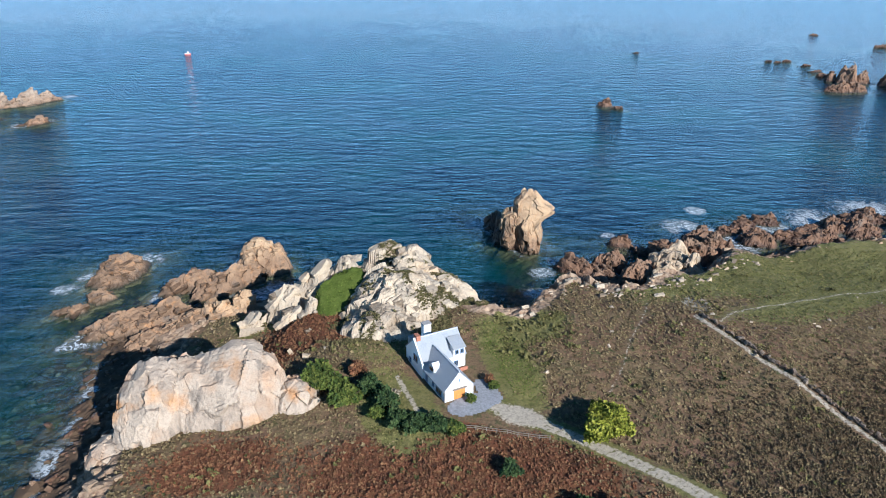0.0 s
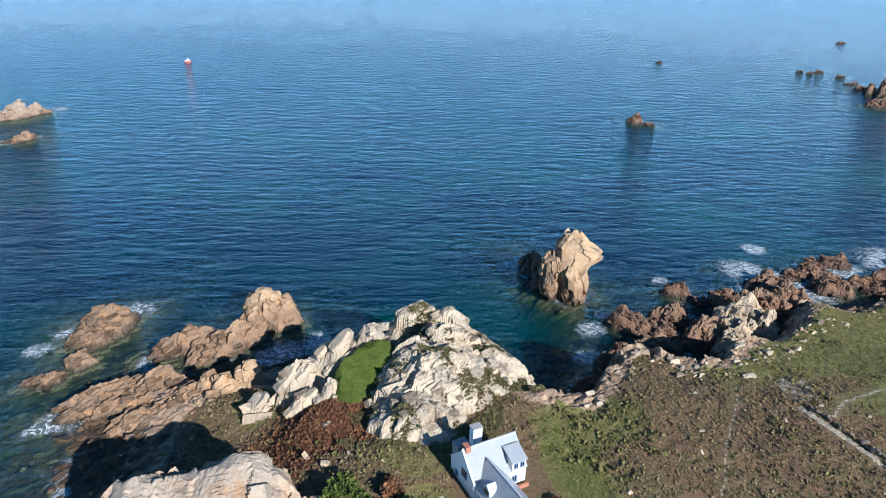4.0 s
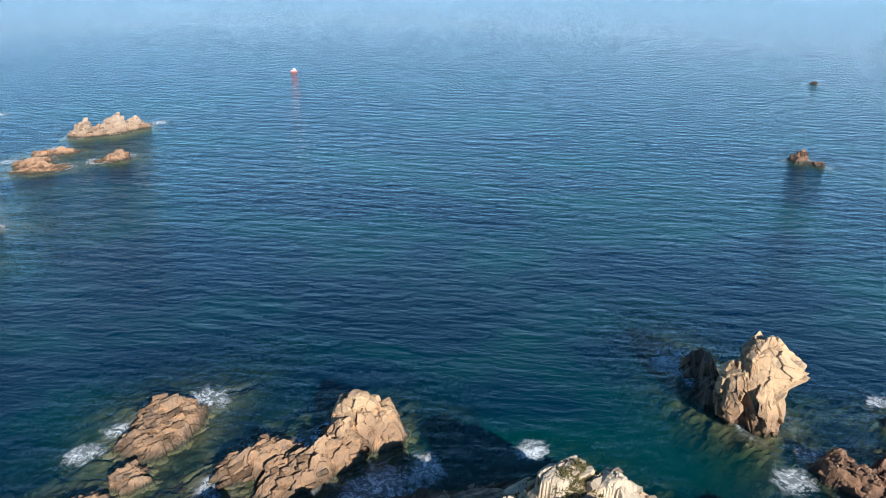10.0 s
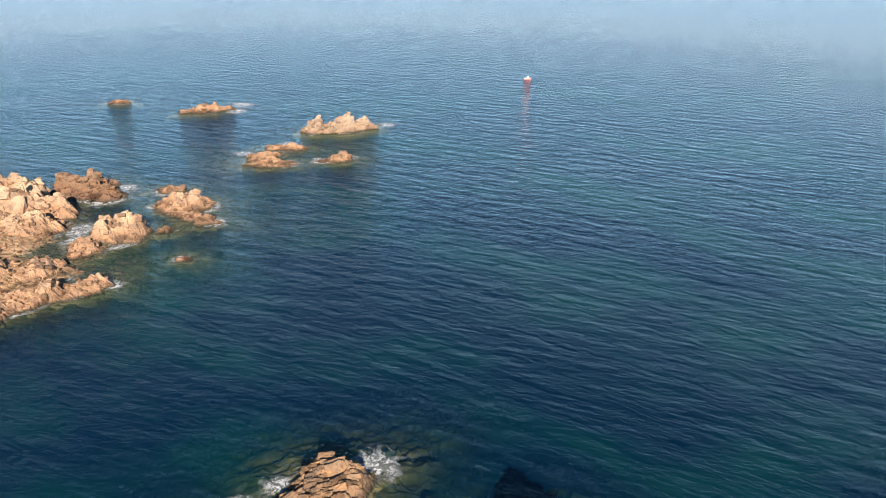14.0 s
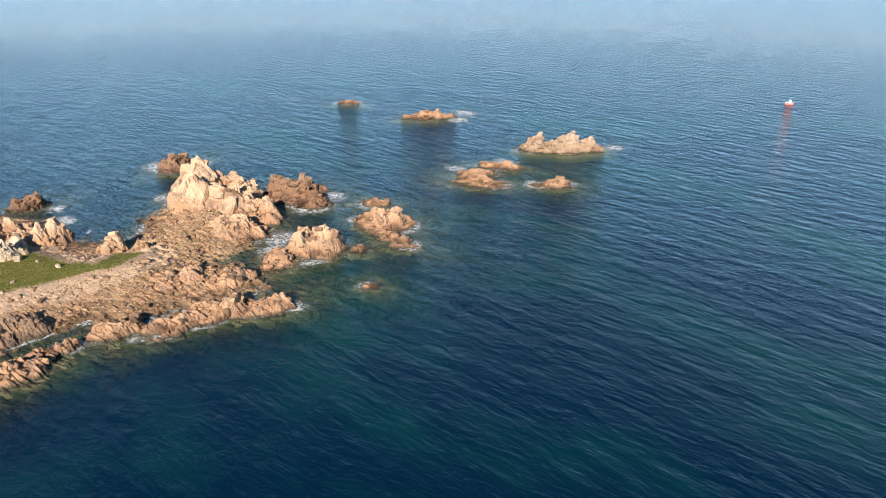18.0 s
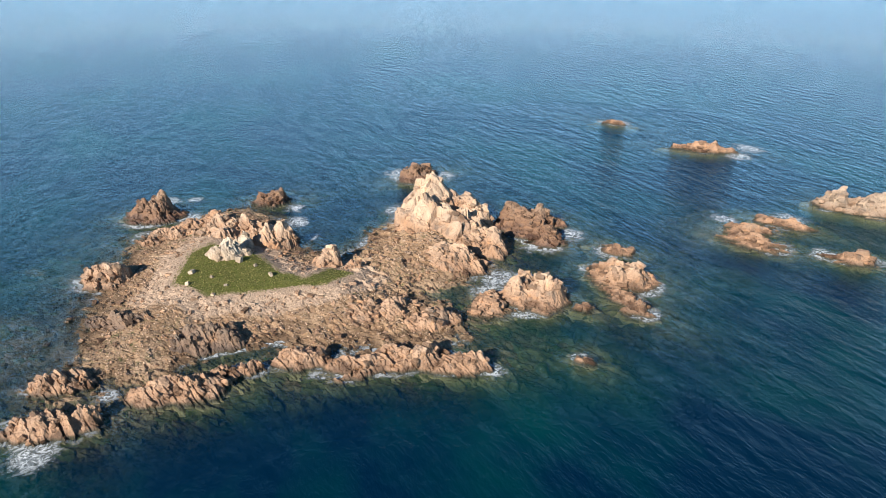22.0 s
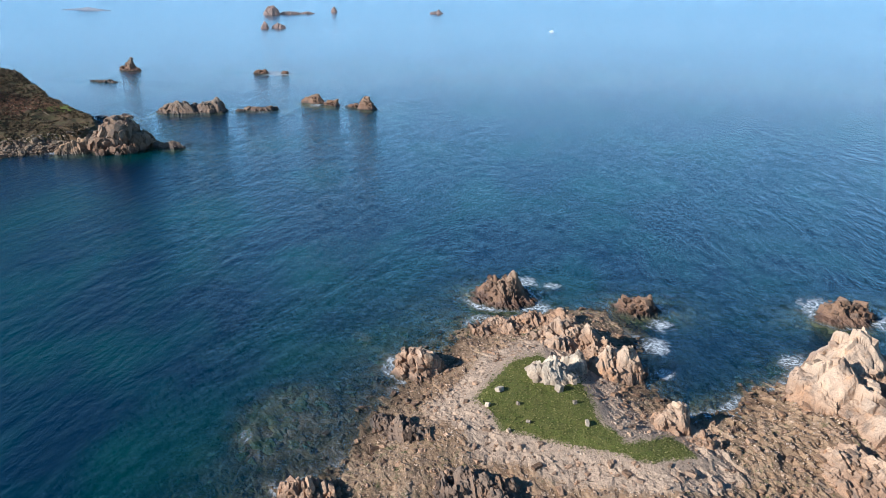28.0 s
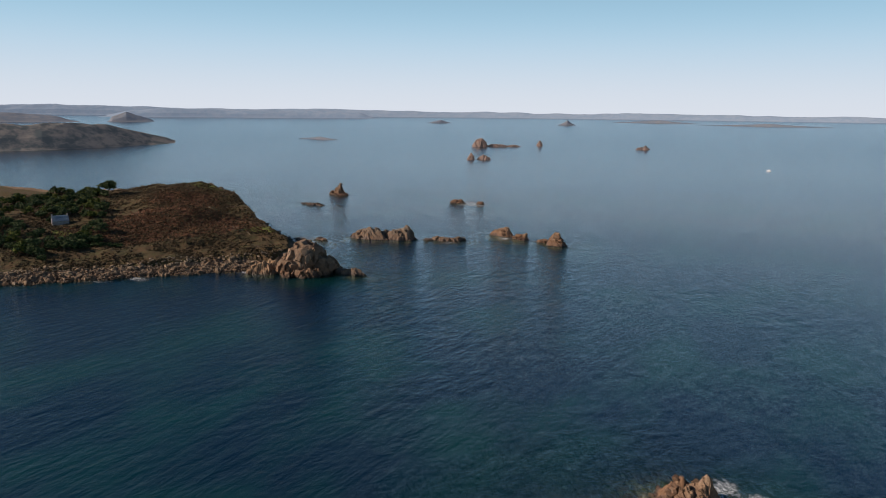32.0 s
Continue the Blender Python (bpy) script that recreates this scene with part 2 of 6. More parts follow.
def strata(env, x, y, width, strike, seed, rise=0.8):
    """Long parallel slabs leaning one over the next, cut across by cracks; also each slab's random number."""
    c, s = math.cos(radians(strike)), math.sin(radians(strike))
    u, v = x * c + y * s, -x * s + y * c
    v = v + 1.3 * width * (vnoise(u / 9 / width, v / 5 / width, seed + 21) - 0.5) + 0.35 * width * (fbm(u / width, v / width, seed + 22, 3) - 0.5)
    f = v / width + 0.38 * np.sin(v / width * 2.1 + seed) + 0.25 * np.sin(v / width * 0.83 + 2 * seed)
    row = np.floor(f)
    f = f - row
    long = 3.2 + 3.0 * hashed(row, row * 0, seed + 1)
    q = u / (width * long) + 7 * hashed(row, row * 0, seed + 2) + 0.16 * (fbm(u / width * 2, v / width * 2, seed + 23, 2) - 0.5)
    seg = np.floor(q)
    g = q - seg
    r1, r2, r3 = (hashed(row, seg, seed + j) for j in (3, 4, 5))
    d = (0.5 - f) * width
    e = 0.55 * env(x - s * d, y + c * d) + 0.45 * env(x, y)
    z = e + rise * width * (f - 0.62) * (0.6 + 0.8 * r2) + (r1 - 0.5) * 0.95 * width + (g - 0.5) * (r3 - 0.35) * 0.9 * width
    crack = np.clip(1 - np.minimum(g, 1 - g) * long / 0.16, 0, 1) + np.clip(1 - np.minimum(f, 1 - f) / 0.09, 0, 1)
    z = z - 0.42 * width * np.minimum(crack, 1.3) + 0.28 * width * (fbm(x / width * 1.7, y / width * 1.7, seed + 24, 4) - 0.5)
    cu, cv, bit, edge = cells(u / (0.95 * width), v / (0.55 * width), seed + 31)
    z = z + 0.42 * width * (bit - 0.5) - 0.16 * width * np.clip(1 - edge / 0.16, 0, 1)
    return z, 0.2 + 0.45 * r1 + 0.15 * r2 + 0.2 * bit


def inside(x, y, poly):
    """Distance to a polygon's edge: positive inside."""
    p = np.array(poly, float)
    q = np.roll(p, -1, 0)
    dist, odd = np.full(x.shape, 9e9), np.zeros(x.shape, bool)
    for (ax, ay), (bx, by) in zip(p, q):
        t = np.clip(((x - ax) * (bx - ax) + (y - ay) * (by - ay)) / ((bx - ax) ** 2 + (by - ay) ** 2), 0, 1)
        dist = np.minimum(dist, np.hypot(x - ax - t * (bx - ax), y - ay - t * (by - ay)))
        if ay != by:
            odd ^= ((ay > y) != (by > y)) & (x < (bx - ax) * (y - ay) / (by - ay) + ax)
    return np.where(odd, dist, -dist)


def along(x, y, line):
    """Distance to a polyline."""
    dist = np.full(x.shape, 9e9)
    for (ax, ay), (bx, by) in zip(line, line[1:]):
        t = np.clip(((x - ax) * (bx - ax) + (y - ay) * (by - ay)) / ((bx - ax) ** 2 + (by - ay) ** 2), 0, 1)
        dist = np.minimum(dist, np.hypot(x - ax - t * (bx - ax), y - ay - t * (by - ay)))
    return dist


def step(v, a, b):
    t = np.clip((v - a) / (b - a), 0, 1)
    return t * t * (3 - 2 * t)


def spread(x, y, spots):
    """A smooth surface through a few heights."""
    w, s = 0.0, 0.0
    for px, py, pz in spots:
        k = 1 / ((x - px) ** 2 + (y - py) ** 2 + 60.0) ** 1.5
        w, s = w + k, s + k * pz
    return s / w


def sheet(name, x, y, z, keep, mat, attrs=(), at=(0, 0, 0), smooth=False):
    """A mesh over a grid of points; faces only where all four corners are kept."""
    n, m = x.shape
    ids = np.full((n, m), -1)
    ok = keep[:-1, :-1] & keep[1:, :-1] & keep[:-1, 1:] & keep[1:, 1:]
    used = np.zeros((n, m), bool)
    for a in (slice(None, -1), slice(1, None)):
        for b in (slice(None, -1), slice(1, None)):
            used[a, b] |= ok
    ids[used] = np.arange(used.sum())
    co = np.stack([x[used] - at[0], y[used] - at[1], z[used] - at[2]], -1)
    q = np.stack([ids[:-1, :-1][ok], ids[1:, :-1][ok], ids[1:, 1:][ok], ids[:-1, 1:][ok]], -1)
    return raw_mesh(name, co, q, mat, [(k, v[used]) for k, v in attrs], at, smooth)


def raw_mesh(name, co, quads, mat, attrs=(), at=(0, 0, 0), smooth=False):
    me = bpy.data.meshes.new(name)
    me.vertices.add(len(co))
    me.vertices.foreach_set("co", np.asarray(co, np.float32).ravel())
    w = quads.shape[1]
    me.loops.add(quads.size)
    me.loops.foreach_set("vertex_index", quads.ravel().astype(np.int32))
    me.polygons.add(len(quads))
    me.polygons.foreach_set("loop_start", np.arange(0, quads.size, w, dtype=np.int32))
    me.polygons.foreach_set("use_smooth", np.full(len(quads), smooth))
    me.update(calc_edges=True)
    for k, v in attrs:
        v = np.asarray(v, np.float32)
        if v.ndim == 1:
            me.attributes.new(k, "FLOAT", "POINT").data.foreach_set("value", v)
        else:
            me.attributes.new(k, "FLOAT_COLOR", "POINT").data.foreach_set("color", v.ravel())
    me.materials.append(mat)
    ob = new(name, me)
    ob.location = at
    return ob


def block_mesh(seed, flat=0.6):
    """One angular block of stone about a metre across: a box with uneven corners, some of them broken off."""
    r = random.Random(seed)
    bm = bmesh.new()
    for sx in (-1, 1):
        for sy in (-1, 1):
            for sz in (-1, 1):
                x, y, z = (0.5 * s * r.uniform(0.72, 1.08) for s in (sx, sy, sz))
                if r.random() < 0.45:
                    for k in ((0.55, 1, 1), (1, 0.6, 1), (1, 1, 0.5)):
                        bm.verts.new((x * k[0], y * k[1] * 0.8, z * k[2] * flat))
                else:
                    bm.verts.new((x, y * 0.8, z * flat))
    bmesh.ops.convex_hull(bm, input=bm.verts)
    bmesh.ops.delete(bm, geom=[v for v in bm.verts if not v.link_faces], context="VERTS")
    bmesh.ops.triangulate(bm, faces=bm.faces)
    bm.verts.index_update()
    co = np.array([v.co[:] for v in bm.verts])
    fa = np.array([[v.index for v in f.verts] for f in bm.faces])
    bm.free()
    return co, fa


BLOCKS = [block_mesh(100 + i, 0.6 + 0.03 * i) for i in range(12)]


def cobble_mesh(seed):
    """A worn, rounded stone about a metre across."""
    r = random.Random(seed)
    bm = bmesh.new()
    for i in range(17):
        v = Vector((r.gauss(0, 1), r.gauss(0, 1), r.gauss(0, 1))).normalized() * r.uniform(0.46, 0.56)
        bm.verts.new((v.x, v.y * 0.82, v.z * 0.66))
    bmesh.ops.convex_hull(bm, input=bm.verts)
    bmesh.ops.delete(bm, geom=[v for v in bm.verts if not v.link_faces], context="VERTS")
    bmesh.ops.triangulate(bm, faces=bm.faces)
    bm.verts.index_update()
    co = np.array([v.co[:] for v in bm.verts])
    fa = np.array([[v.index for v in f.verts] for f in bm.faces])
    bm.free()
    return co, fa


COBBLES = [cobble_mesh(300 + i) for i in range(10)] + BLOCKS[:3]


def block_data(mat):
    made = []
    for i, (co, fa) in enumerate(COBBLES if "boulder" in mat.name else BLOCKS):
        me = bpy.data.meshes.new("block")
        me.from_pydata(co.tolist(), [], fa.tolist())
        me.attributes.new("cell", "FLOAT", "POINT").data.foreach_set("value", np.full(len(co), (i * 0.37) % 1.0, np.float32))
        me.materials.append(mat)
        made.append(me)
    return made


BLOCK_DATA = {}


def put_block(name, mat, x, y, z, size, r, parent=None, tilt=0.3, turn=None, dip=0.0, long=1.0):
    """One block of stone of its own at a place."""
    if mat.name not in BLOCK_DATA:
        BLOCK_DATA[mat.name] = block_data(mat)
    ob = new(name, r.choice(BLOCK_DATA[mat.name]))
    rz = r.uniform(0, 6.28) if turn is None else radians(turn) + r.gauss(0, 0.22)
    e = Matrix.Rotation(rz, 4, "Z") @ Matrix.Rotation(dip + r.gauss(0, tilt), 4, "X") @ Matrix.Rotation(r.gauss(0, tilt), 4, "Y")
    m = Matrix.Translation((x, y, z)) @ e @ Matrix.Diagonal((size * long * r.uniform(0.8, 1.5), size * r.uniform(0.7, 1.1), size * r.uniform(0.8, 1.4), 1))
    if parent:
        ob.parent = parent
        m = parent.matrix_basis.inverted() @ m
    ob.matrix_basis = m
    return ob


def many_blocks(name, mat, spots, seed, tilt=0.35, shapes=BLOCKS):
    """A field of loose pieces joined into one mesh; spots are x, y, z, size."""
    r = np.random.RandomState(seed)
    cos, fas, cel, base = [], [], [], 0
    for i, (x, y, z, size) in enumerate(spots):
        co, fa = shapes[r.randint(len(shapes))]
        e = Euler((r.uniform(-tilt, tilt), r.uniform(-tilt, tilt), r.uniform(0, 6.28))).to_matrix()
        co = (co * (size * r.uniform(0.8, 1.5), size * r.uniform(0.8, 1.1), size * r.uniform(0.7, 1.1))) @ np.array(e).T + (x, y, z)
        cos.append(co), fas.append(fa + base), cel.append(np.full(len(co), r.rand()))
        base += len(co)
    return raw_mesh(name, np.concatenate(cos), np.concatenate(fas), mat, [("cell", np.concatenate(cel))])


ROCKS = []


def lump_height(lumps, seed, low=-5.0, ragged=1.0, bulk=1.9, rising=0.0):
    """The outline in height of a rock: broken masses x, y, rx, ry, turn, top."""

    def env(x, y):
        wx = x + 3.4 * ragged * (fbm(x / 4.5, y / 4.5, seed + 70) - 0.5)
        wy = y + 3.4 * ragged * (fbm(x / 4.5, y / 4.5, seed + 71) - 0.5)
        craggy = 1 - 0.75 * ragged * np.clip(fbm(x / 3.6, y / 3.6, seed + 72, 3) - 0.42, 0, 1) * 1.8
        z = np.full(x.shape, low)
        for cx, cy, rx, ry, turn, top in lumps:
            c, s = math.cos(radians(turn)), math.sin(radians(turn))
            run = ((wx - cx) * c + (wy - cy) * s) / rx
            q = np.hypot(run, (-(wx - cx) * s + (wy - cy) * c) / ry)
            body = top * (1 - np.clip(q, 0, 1) ** bulk) ** (0.72 if bulk < 2.5 else 0.62) * craggy * (1.08 if ragged else 1) * (1 + rising * np.clip(run, -1, 1))
            skirt = -(q - 1) * min(rx, ry) * 0.75
            z = np.maximum(z, np.where(q < 1, body, np.maximum(skirt, low)))
        return z

    return env


def crag(name, label, lumps, mat, cell=2.4, strike=25, stretch=1.7, seed=1, res=0.5, blocks=0, category="rock", group="", base=-3.0, rough=0.7, at_sea=True, ragged=1.0, dip=0.5, cover=1.0, bulk=1.9, lean=0.9, slabs=0.0, rising=0.0, env=None, rise=0.8, broken=0):
    """A rock outcrop: its mass, and the blocks that jut from it."""
    if broken:
        r = random.Random(seed + 500)
        whole, lumps = lumps, []
        for cx, cy, rx, ry, turn, top in whole:
            c, s = math.cos(radians(turn)), math.sin(radians(turn))
            lumps.append((cx, cy, rx * 0.92, ry * 0.92, turn, top * 0.74))
            for j in range(broken):
                a, q = 6.283 * (j + r.random()) / broken, r.uniform(0.2, 0.6)
                u, v, k = math.cos(a) * q * rx, math.sin(a) * q * ry, r.uniform(0.42, 0.62)
                lumps.append((cx + u * c - v * s, cy + u * s + v * c, rx * k, ry * k * r.uniform(0.8, 1.2), turn + r.uniform(-40, 40), top * (r.uniform(0.45, 0.92) if j else 1.0)))
    env = env or lump_height(lumps, seed, base - 1.5, ragged, bulk, rising)
    pad = 3.0
    x0, x1 = min(l[0] - max(l[2:4]) for l in lumps) - pad, max(l[0] + max(l[2:4]) for l in lumps) + pad
    y0, y1 = min(l[1] - max(l[2:4]) for l in lumps) - pad, max(l[1] + max(l[2:4]) for l in lumps) + pad
    mx, my, reach = (x0 + x1) / 2, (y0 + y1) / 2, math.hypot(x1 - x0, y1 - y0) / 2
    u, v = np.meshgrid(np.arange(-reach, reach, res), np.arange(-reach, reach, res * 0.8), indexing="ij")
    c, s = math.cos(radians(strike)), math.sin(radians(strike))
    x, y = mx + u * c - v * s, my + u * s + v * c
    x = x + (vnoise(x * 3.1, y * 3.1, seed + 5) - 0.5) * res * 0.3
    y = y + (vnoise(x * 3.3, y * 3.3, seed + 6) - 0.5) * res * 0.3
    z, rnd = blocky(env, x, y, cell * (0.8 if slabs else 1), strike, stretch, seed, rough, lean)
    if slabs:
        leaf, tone = strata(env, x, y, slabs, strike, seed, rise)
        z, rnd = 0.6 * leaf + 0.4 * z, 0.6 * tone + 0.4 * rnd
    e = env(x, y)
    z = np.where(e < -0.5, np.minimum(z, e + 0.6), z)
    cx, cy = np.mean([l[0] for l in lumps]), np.mean([l[1] for l in lumps])
    ob = sheet(name, x, y, z, e > base, mat, [("cell", rnd)], (cx, cy, 0))
    tagged(ob, label, category, group)
    r = random.Random(seed)
    for l in lumps:
        for _ in range(int(cover * min(90, 2.2 * l[2] * l[3] / cell**2) + 2)):
            a, q = r.uniform(0, 6.28), math.sqrt(r.random()) * 1.02
            c, s = math.cos(radians(l[4])), math.sin(radians(l[4]))
            u, v = math.cos(a) * q * l[2], math.sin(a) * q * l[3]
            bx, by = l[0] + u * c - v * s, l[1] + u * s + v * c
            bz = float(env(np.array([[bx]]), np.array([[by]]))[0, 0])
            if bz > -0.6:
                size = cell * (0.32 + 0.6 * r.random() ** 2)
                put_block("block", mat, bx, by, bz - 0.22 * size, size, r, ob, 0.22, strike, dip, stretch * 0.75)
    if at_sea:
        ROCKS.extend(whole if broken else lumps)
    return ob


def ball(level):
    """Points and triangles of an even ball of radius one."""
    bm = bmesh.new()
    bmesh.ops.create_icosphere(bm, subdivisions=level, radius=1)
    bm.verts.index_update()
    co, fa = np.array([v.co[:] for v in bm.verts]), np.array([[v.index for v in f.verts] for f in bm.faces])
    bm.free()
    return co, fa


BALL = ball(6)


def monolith(name, label, centre, radii, mat, cell, seed, mould=None, box_like=0.72, rough=0.35, category="rock", group="", groove=0.11):
    """A free-standing rock with overhangs: a rounded box broken into flat faces. mould reshapes its points first."""
    co, fa = BALL
    r = np.array(radii, float)
    p = np.sign(co) * np.abs(co) ** box_like
    p = p / np.max(np.abs(p), axis=1)[:, None] ** 0.35
    n0 = co / r
    n0 /= np.linalg.norm(n0, axis=1)[:, None]
    p = p * r
    g = p / cell
    base = np.floor(g)
    best, second = np.full(len(p), 9e9), np.full(len(p), 9e9)
    ctr, rnd, tilt = np.zeros_like(p), np.zeros(len(p)), np.zeros_like(p)
    for dx in (-1, 0, 1):
        for dy in (-1, 0, 1):
            for dz in (-1, 0, 1):
                q = base + (dx, dy, dz)
                k = q[:, 0] * 7919 + q[:, 1] * 104729
                h = np.stack([hashed(k, q[:, 2], seed + j) for j in range(7)], -1)
                c = q + 0.1 + 0.8 * h[:, :3]
                d = np.linalg.norm((g - c) * (1, 1, 0.75), axis=1)
                near = d < best
                second = np.where(near, best, np.minimum(second, d))
                best = np.where(near, d, best)
                ctr[near], rnd[near], tilt[near] = (c * cell)[near], h[near, 3], h[near, 4:] - 0.5
    cn = ctr / r**2
    cn = cn / np.linalg.norm(cn, axis=1)[:, None] + 0.55 * tilt
    cn /= np.linalg.norm(cn, axis=1)[:, None]
    lift = ((ctr * (1 / np.maximum(np.linalg.norm(ctr / r, axis=1), 0.4))[:, None] - p) * cn).sum(-1)
    p = p + cn * np.clip(0.75 * lift + (rnd - 0.5) * rough * cell, -0.5 * cell, 0.5 * cell)[:, None]
    p = p + n0 * (0.22 * (fbm(p[:, 0] + p[:, 2] * 0.7, p[:, 1] - p[:, 2] * 0.6, seed + 9, 4) - 0.5))[:, None]
    p = p - n0 * (groove * cell * np.clip(1 - (second - best) / 0.07, 0, 1))[:, None]
    if mould:
        p = mould(p)
    ob = raw_mesh(name, p, fa, mat, [("cell", 0.5 + (rnd - 0.5) * 0.4)], centre, False)
    return tagged(ob, label, category, group)


def plate(name, mat, p0, p1, width, thick, seed, parent):
    """A tilted slab of rock from one end to the other, with uneven broken edges."""
    r = random.Random(seed)
    a, b = Vector(p0), Vector(p1)
    d = (b - a).normalized()
    side = d.cross(Vector((0, 0, 1))).normalized()
    up = side.cross(d).normalized()
    bm = bmesh.new()
    n = 6
    for i in range(n):
        t = i / (n - 1)
        w = width * 0.5 * (0.75 + 0.35 * math.sin(3.0 * t + r.random())) * (0.6 if i == n - 1 else 1)
        for s in (-1, 1):
            for k in (-1, 1):
                p = a.lerp(b, t) + side * s * w * r.uniform(0.85, 1.1) + up * k * thick * 0.5 * r.uniform(0.7, 1.1)
                bm.verts.new(p)
    bmesh.ops.convex_hull(bm, input=bm.verts)
    bmesh.ops.delete(bm, geom=[v for v in bm.verts if not v.link_faces], context="VERTS")
    bmesh.ops.triangulate(bm, faces=bm.faces)
    bm.verts.index_update()
    co = np.array([v.co[:] for v in bm.verts])
    fa = np.array([[v.index for v in f.verts] for f in bm.faces])
    bm.free()
    at = parent.location
    ob = raw_mesh(name, co - np.array(at), fa, mat, [("cell", np.full(len(co), 0.35 + 0.4 * r.random()))])
    ob.parent = parent
    return ob


# ---- ground materials ----
def ground_material(name, rock_a, rock_b, heath_a, heath_b, grass_a, grass_b, bracken_a, bracken_b, bare, wet=1.6):
    """Rock, heath, grass, bracken and bare earth, by the masks of the ground."""
    k = Nodes(name)
    m = k.attr("mask")
    sep = k.add("SeparateColor")
    k.put(sep.inputs[0], m.outputs["Color"])
    blot = k.noise(0.09, 5, 0.6)
    fine = k.noise(1.7, 6, 0.7)
    tuft = k.noise(0.55, 5, 0.65)
    heath = k.mix(k.range(blot, 0.36, 0.64), heath_a, heath_b)
    heath = k.mix(k.range(tuft, 0.52, 0.68), heath, (0.075, 0.085, 0.03))
    grass = k.mix(k.range(tuft, 0.35, 0.65), grass_a, grass_b)
    brack = k.mix(k.range(tuft, 0.35, 0.65), bracken_a, bracken_b)
    rock = k.mix(k.range(k.noise(0.7, 6, 0.65), 0.35, 0.65), rock_a, rock_b)
    cell = k.attr("cell").outputs["Fac"]
    rock = k.mix(1.0, rock, k.ramp(cell, (0.0, (0.6, 0.58, 0.56)), (1.0, (1.2, 1.15, 1.1))), "MULTIPLY")
    rock = k.mix(k.range(k.math("ADD", k.z(), k.range(k.noise(0.3, 3), 0.2, 0.8, -1, 1)), wet, wet - 1.6), rock, (0.10, 0.065, 0.04))
    rock = k.mix(k.range(k.z(), 0.3, -0.5), rock, k.mix(k.range(k.noise(0.25, 5, 0.65), 0.4, 0.6), (0.065, 0.058, 0.026), (0.18, 0.115, 0.064)))
    wob = k.range(fine, 0.2, 0.8, -0.28, 0.28)

    def edge(v):
        return k.range(k.math("ADD", v, wob), 0.42, 0.58)

    c = k.mix(edge(sep.outputs[2]), heath, brack)
    c = k.mix(edge(sep.outputs[1]), c, grass)
    c = k.mix(edge(m.outputs["Alpha"]), c, bare)
    c = k.mix(1.0, c, k.ramp(fine, (0.25, (0.5, 0.5, 0.48)), (0.5, (1, 1, 1)), (0.78, (1.35, 1.3, 1.2))), "MULTIPLY")
    c = k.mix(edge(sep.outputs[0]), c, rock)
    h = k.math("ADD", k.noise(1.1, 8, 0.7), k.math("MULTIPLY", k.noise(4.0, 4, 0.7), 0.4))
    return k.finish(c, 0.92, k.bump(h, 0.9, 0.45), 0.15)


M_GROUND = ground_material("coastal_heath", (0.42, 0.32, 0.22), (0.27, 0.18, 0.12), (0.175, 0.125, 0.066), (0.185, 0.108, 0.066),
                           (0.145, 0.138, 0.042), (0.195, 0.17, 0.066), (0.175, 0.066, 0.034), (0.13, 0.07, 0.033), (0.44, 0.375, 0.285), 4.0)
M_ISLAND = ground_material("island_ground", (0.38, 0.26, 0.16), (0.23, 0.14, 0.08), (0.38, 0.265, 0.17), (0.26, 0.17, 0.10),
                           (0.10, 0.115, 0.022), (0.155, 0.145, 0.04), (0.20, 0.13, 0.08), (0.15, 0.10, 0.06), (0.41, 0.295, 0.205))
M_HEAD = ground_material("headland_ground", (0.27, 0.20, 0.14), (0.17, 0.115, 0.075), (0.085, 0.07, 0.034), (0.11, 0.068, 0.038),
                         (0.12, 0.14, 0.034), (0.15, 0.15, 0.045), (0.15, 0.065, 0.038), (0.105, 0.058, 0.032), (0.20, 0.155, 0.10))

# ---- mainland with the house ----
COAST = [(-30, 20), (-62, 70), (-77, 106), (-79, 126), (-81, 142), (-86, 158), (-85, 170), (-72, 180), (-58, 184), (-48, 186), (-40, 190), (-28, 194), (-14, 196),
         (0, 194), (7, 186), (8, 173), (8, 162), (12, 156), (18, 156), (23, 163), (28, 174), (36, 178), (43, 171), (49, 169), (55, 177), (66, 187), (76, 197), (84, 208), (92, 221), (104, 216), (122, 226), (150, 232), (190, 250), (260, 262), (420, 280), (600, 200), (600, -300), (-30, -300)]
HEIGHTS = [(-3, 118, 15.6), (35, 142, 17.9), (26, 131, 17.2), (62, 138, 18.0), (21, 106, 14.7), (110, 204, 4.2), (76, 182, 11.0), (-25, 147, 15.2), (-45, 158, 9.5), (-18, 132, 18.2), (-24, 153, 18.0), (-40, 173, 5.0), (-29, 178, 6.0), (-55, 177, 2.5), (51, 160, 17.7),
           (-47, 107, 11.5), (-45, 93, 11.0), (-17, 93, 13.2), (-30, 112, 13.6), (50, 95, 14.8), (100, 110, 14.0), (150, 150, 9.0), (150, 208, 4.2), (-72, 120, 2.2), (-80, 150, 1.8), (-62, 137, 3.0), (-54, 144, 4.5), (-66, 148, 2.2), (39, 164, 15.5), (56, 165, 15.2), (58, 143, 19.0), (5, 148, 18.5), (200, 60, 14), (0, 0, 14), (300, 220, 4)]
TRACK = [(9, 116), (16, 112), (24, 107), (40, 95), (56, 80), (80, 50)]
WALL = [(58, 146), (60, 141.5), (63.3, 135.5), (66.7, 128.3), (70.4, 122.7), (73.1, 117.4), (79.5, 104.3), (88, 86)]
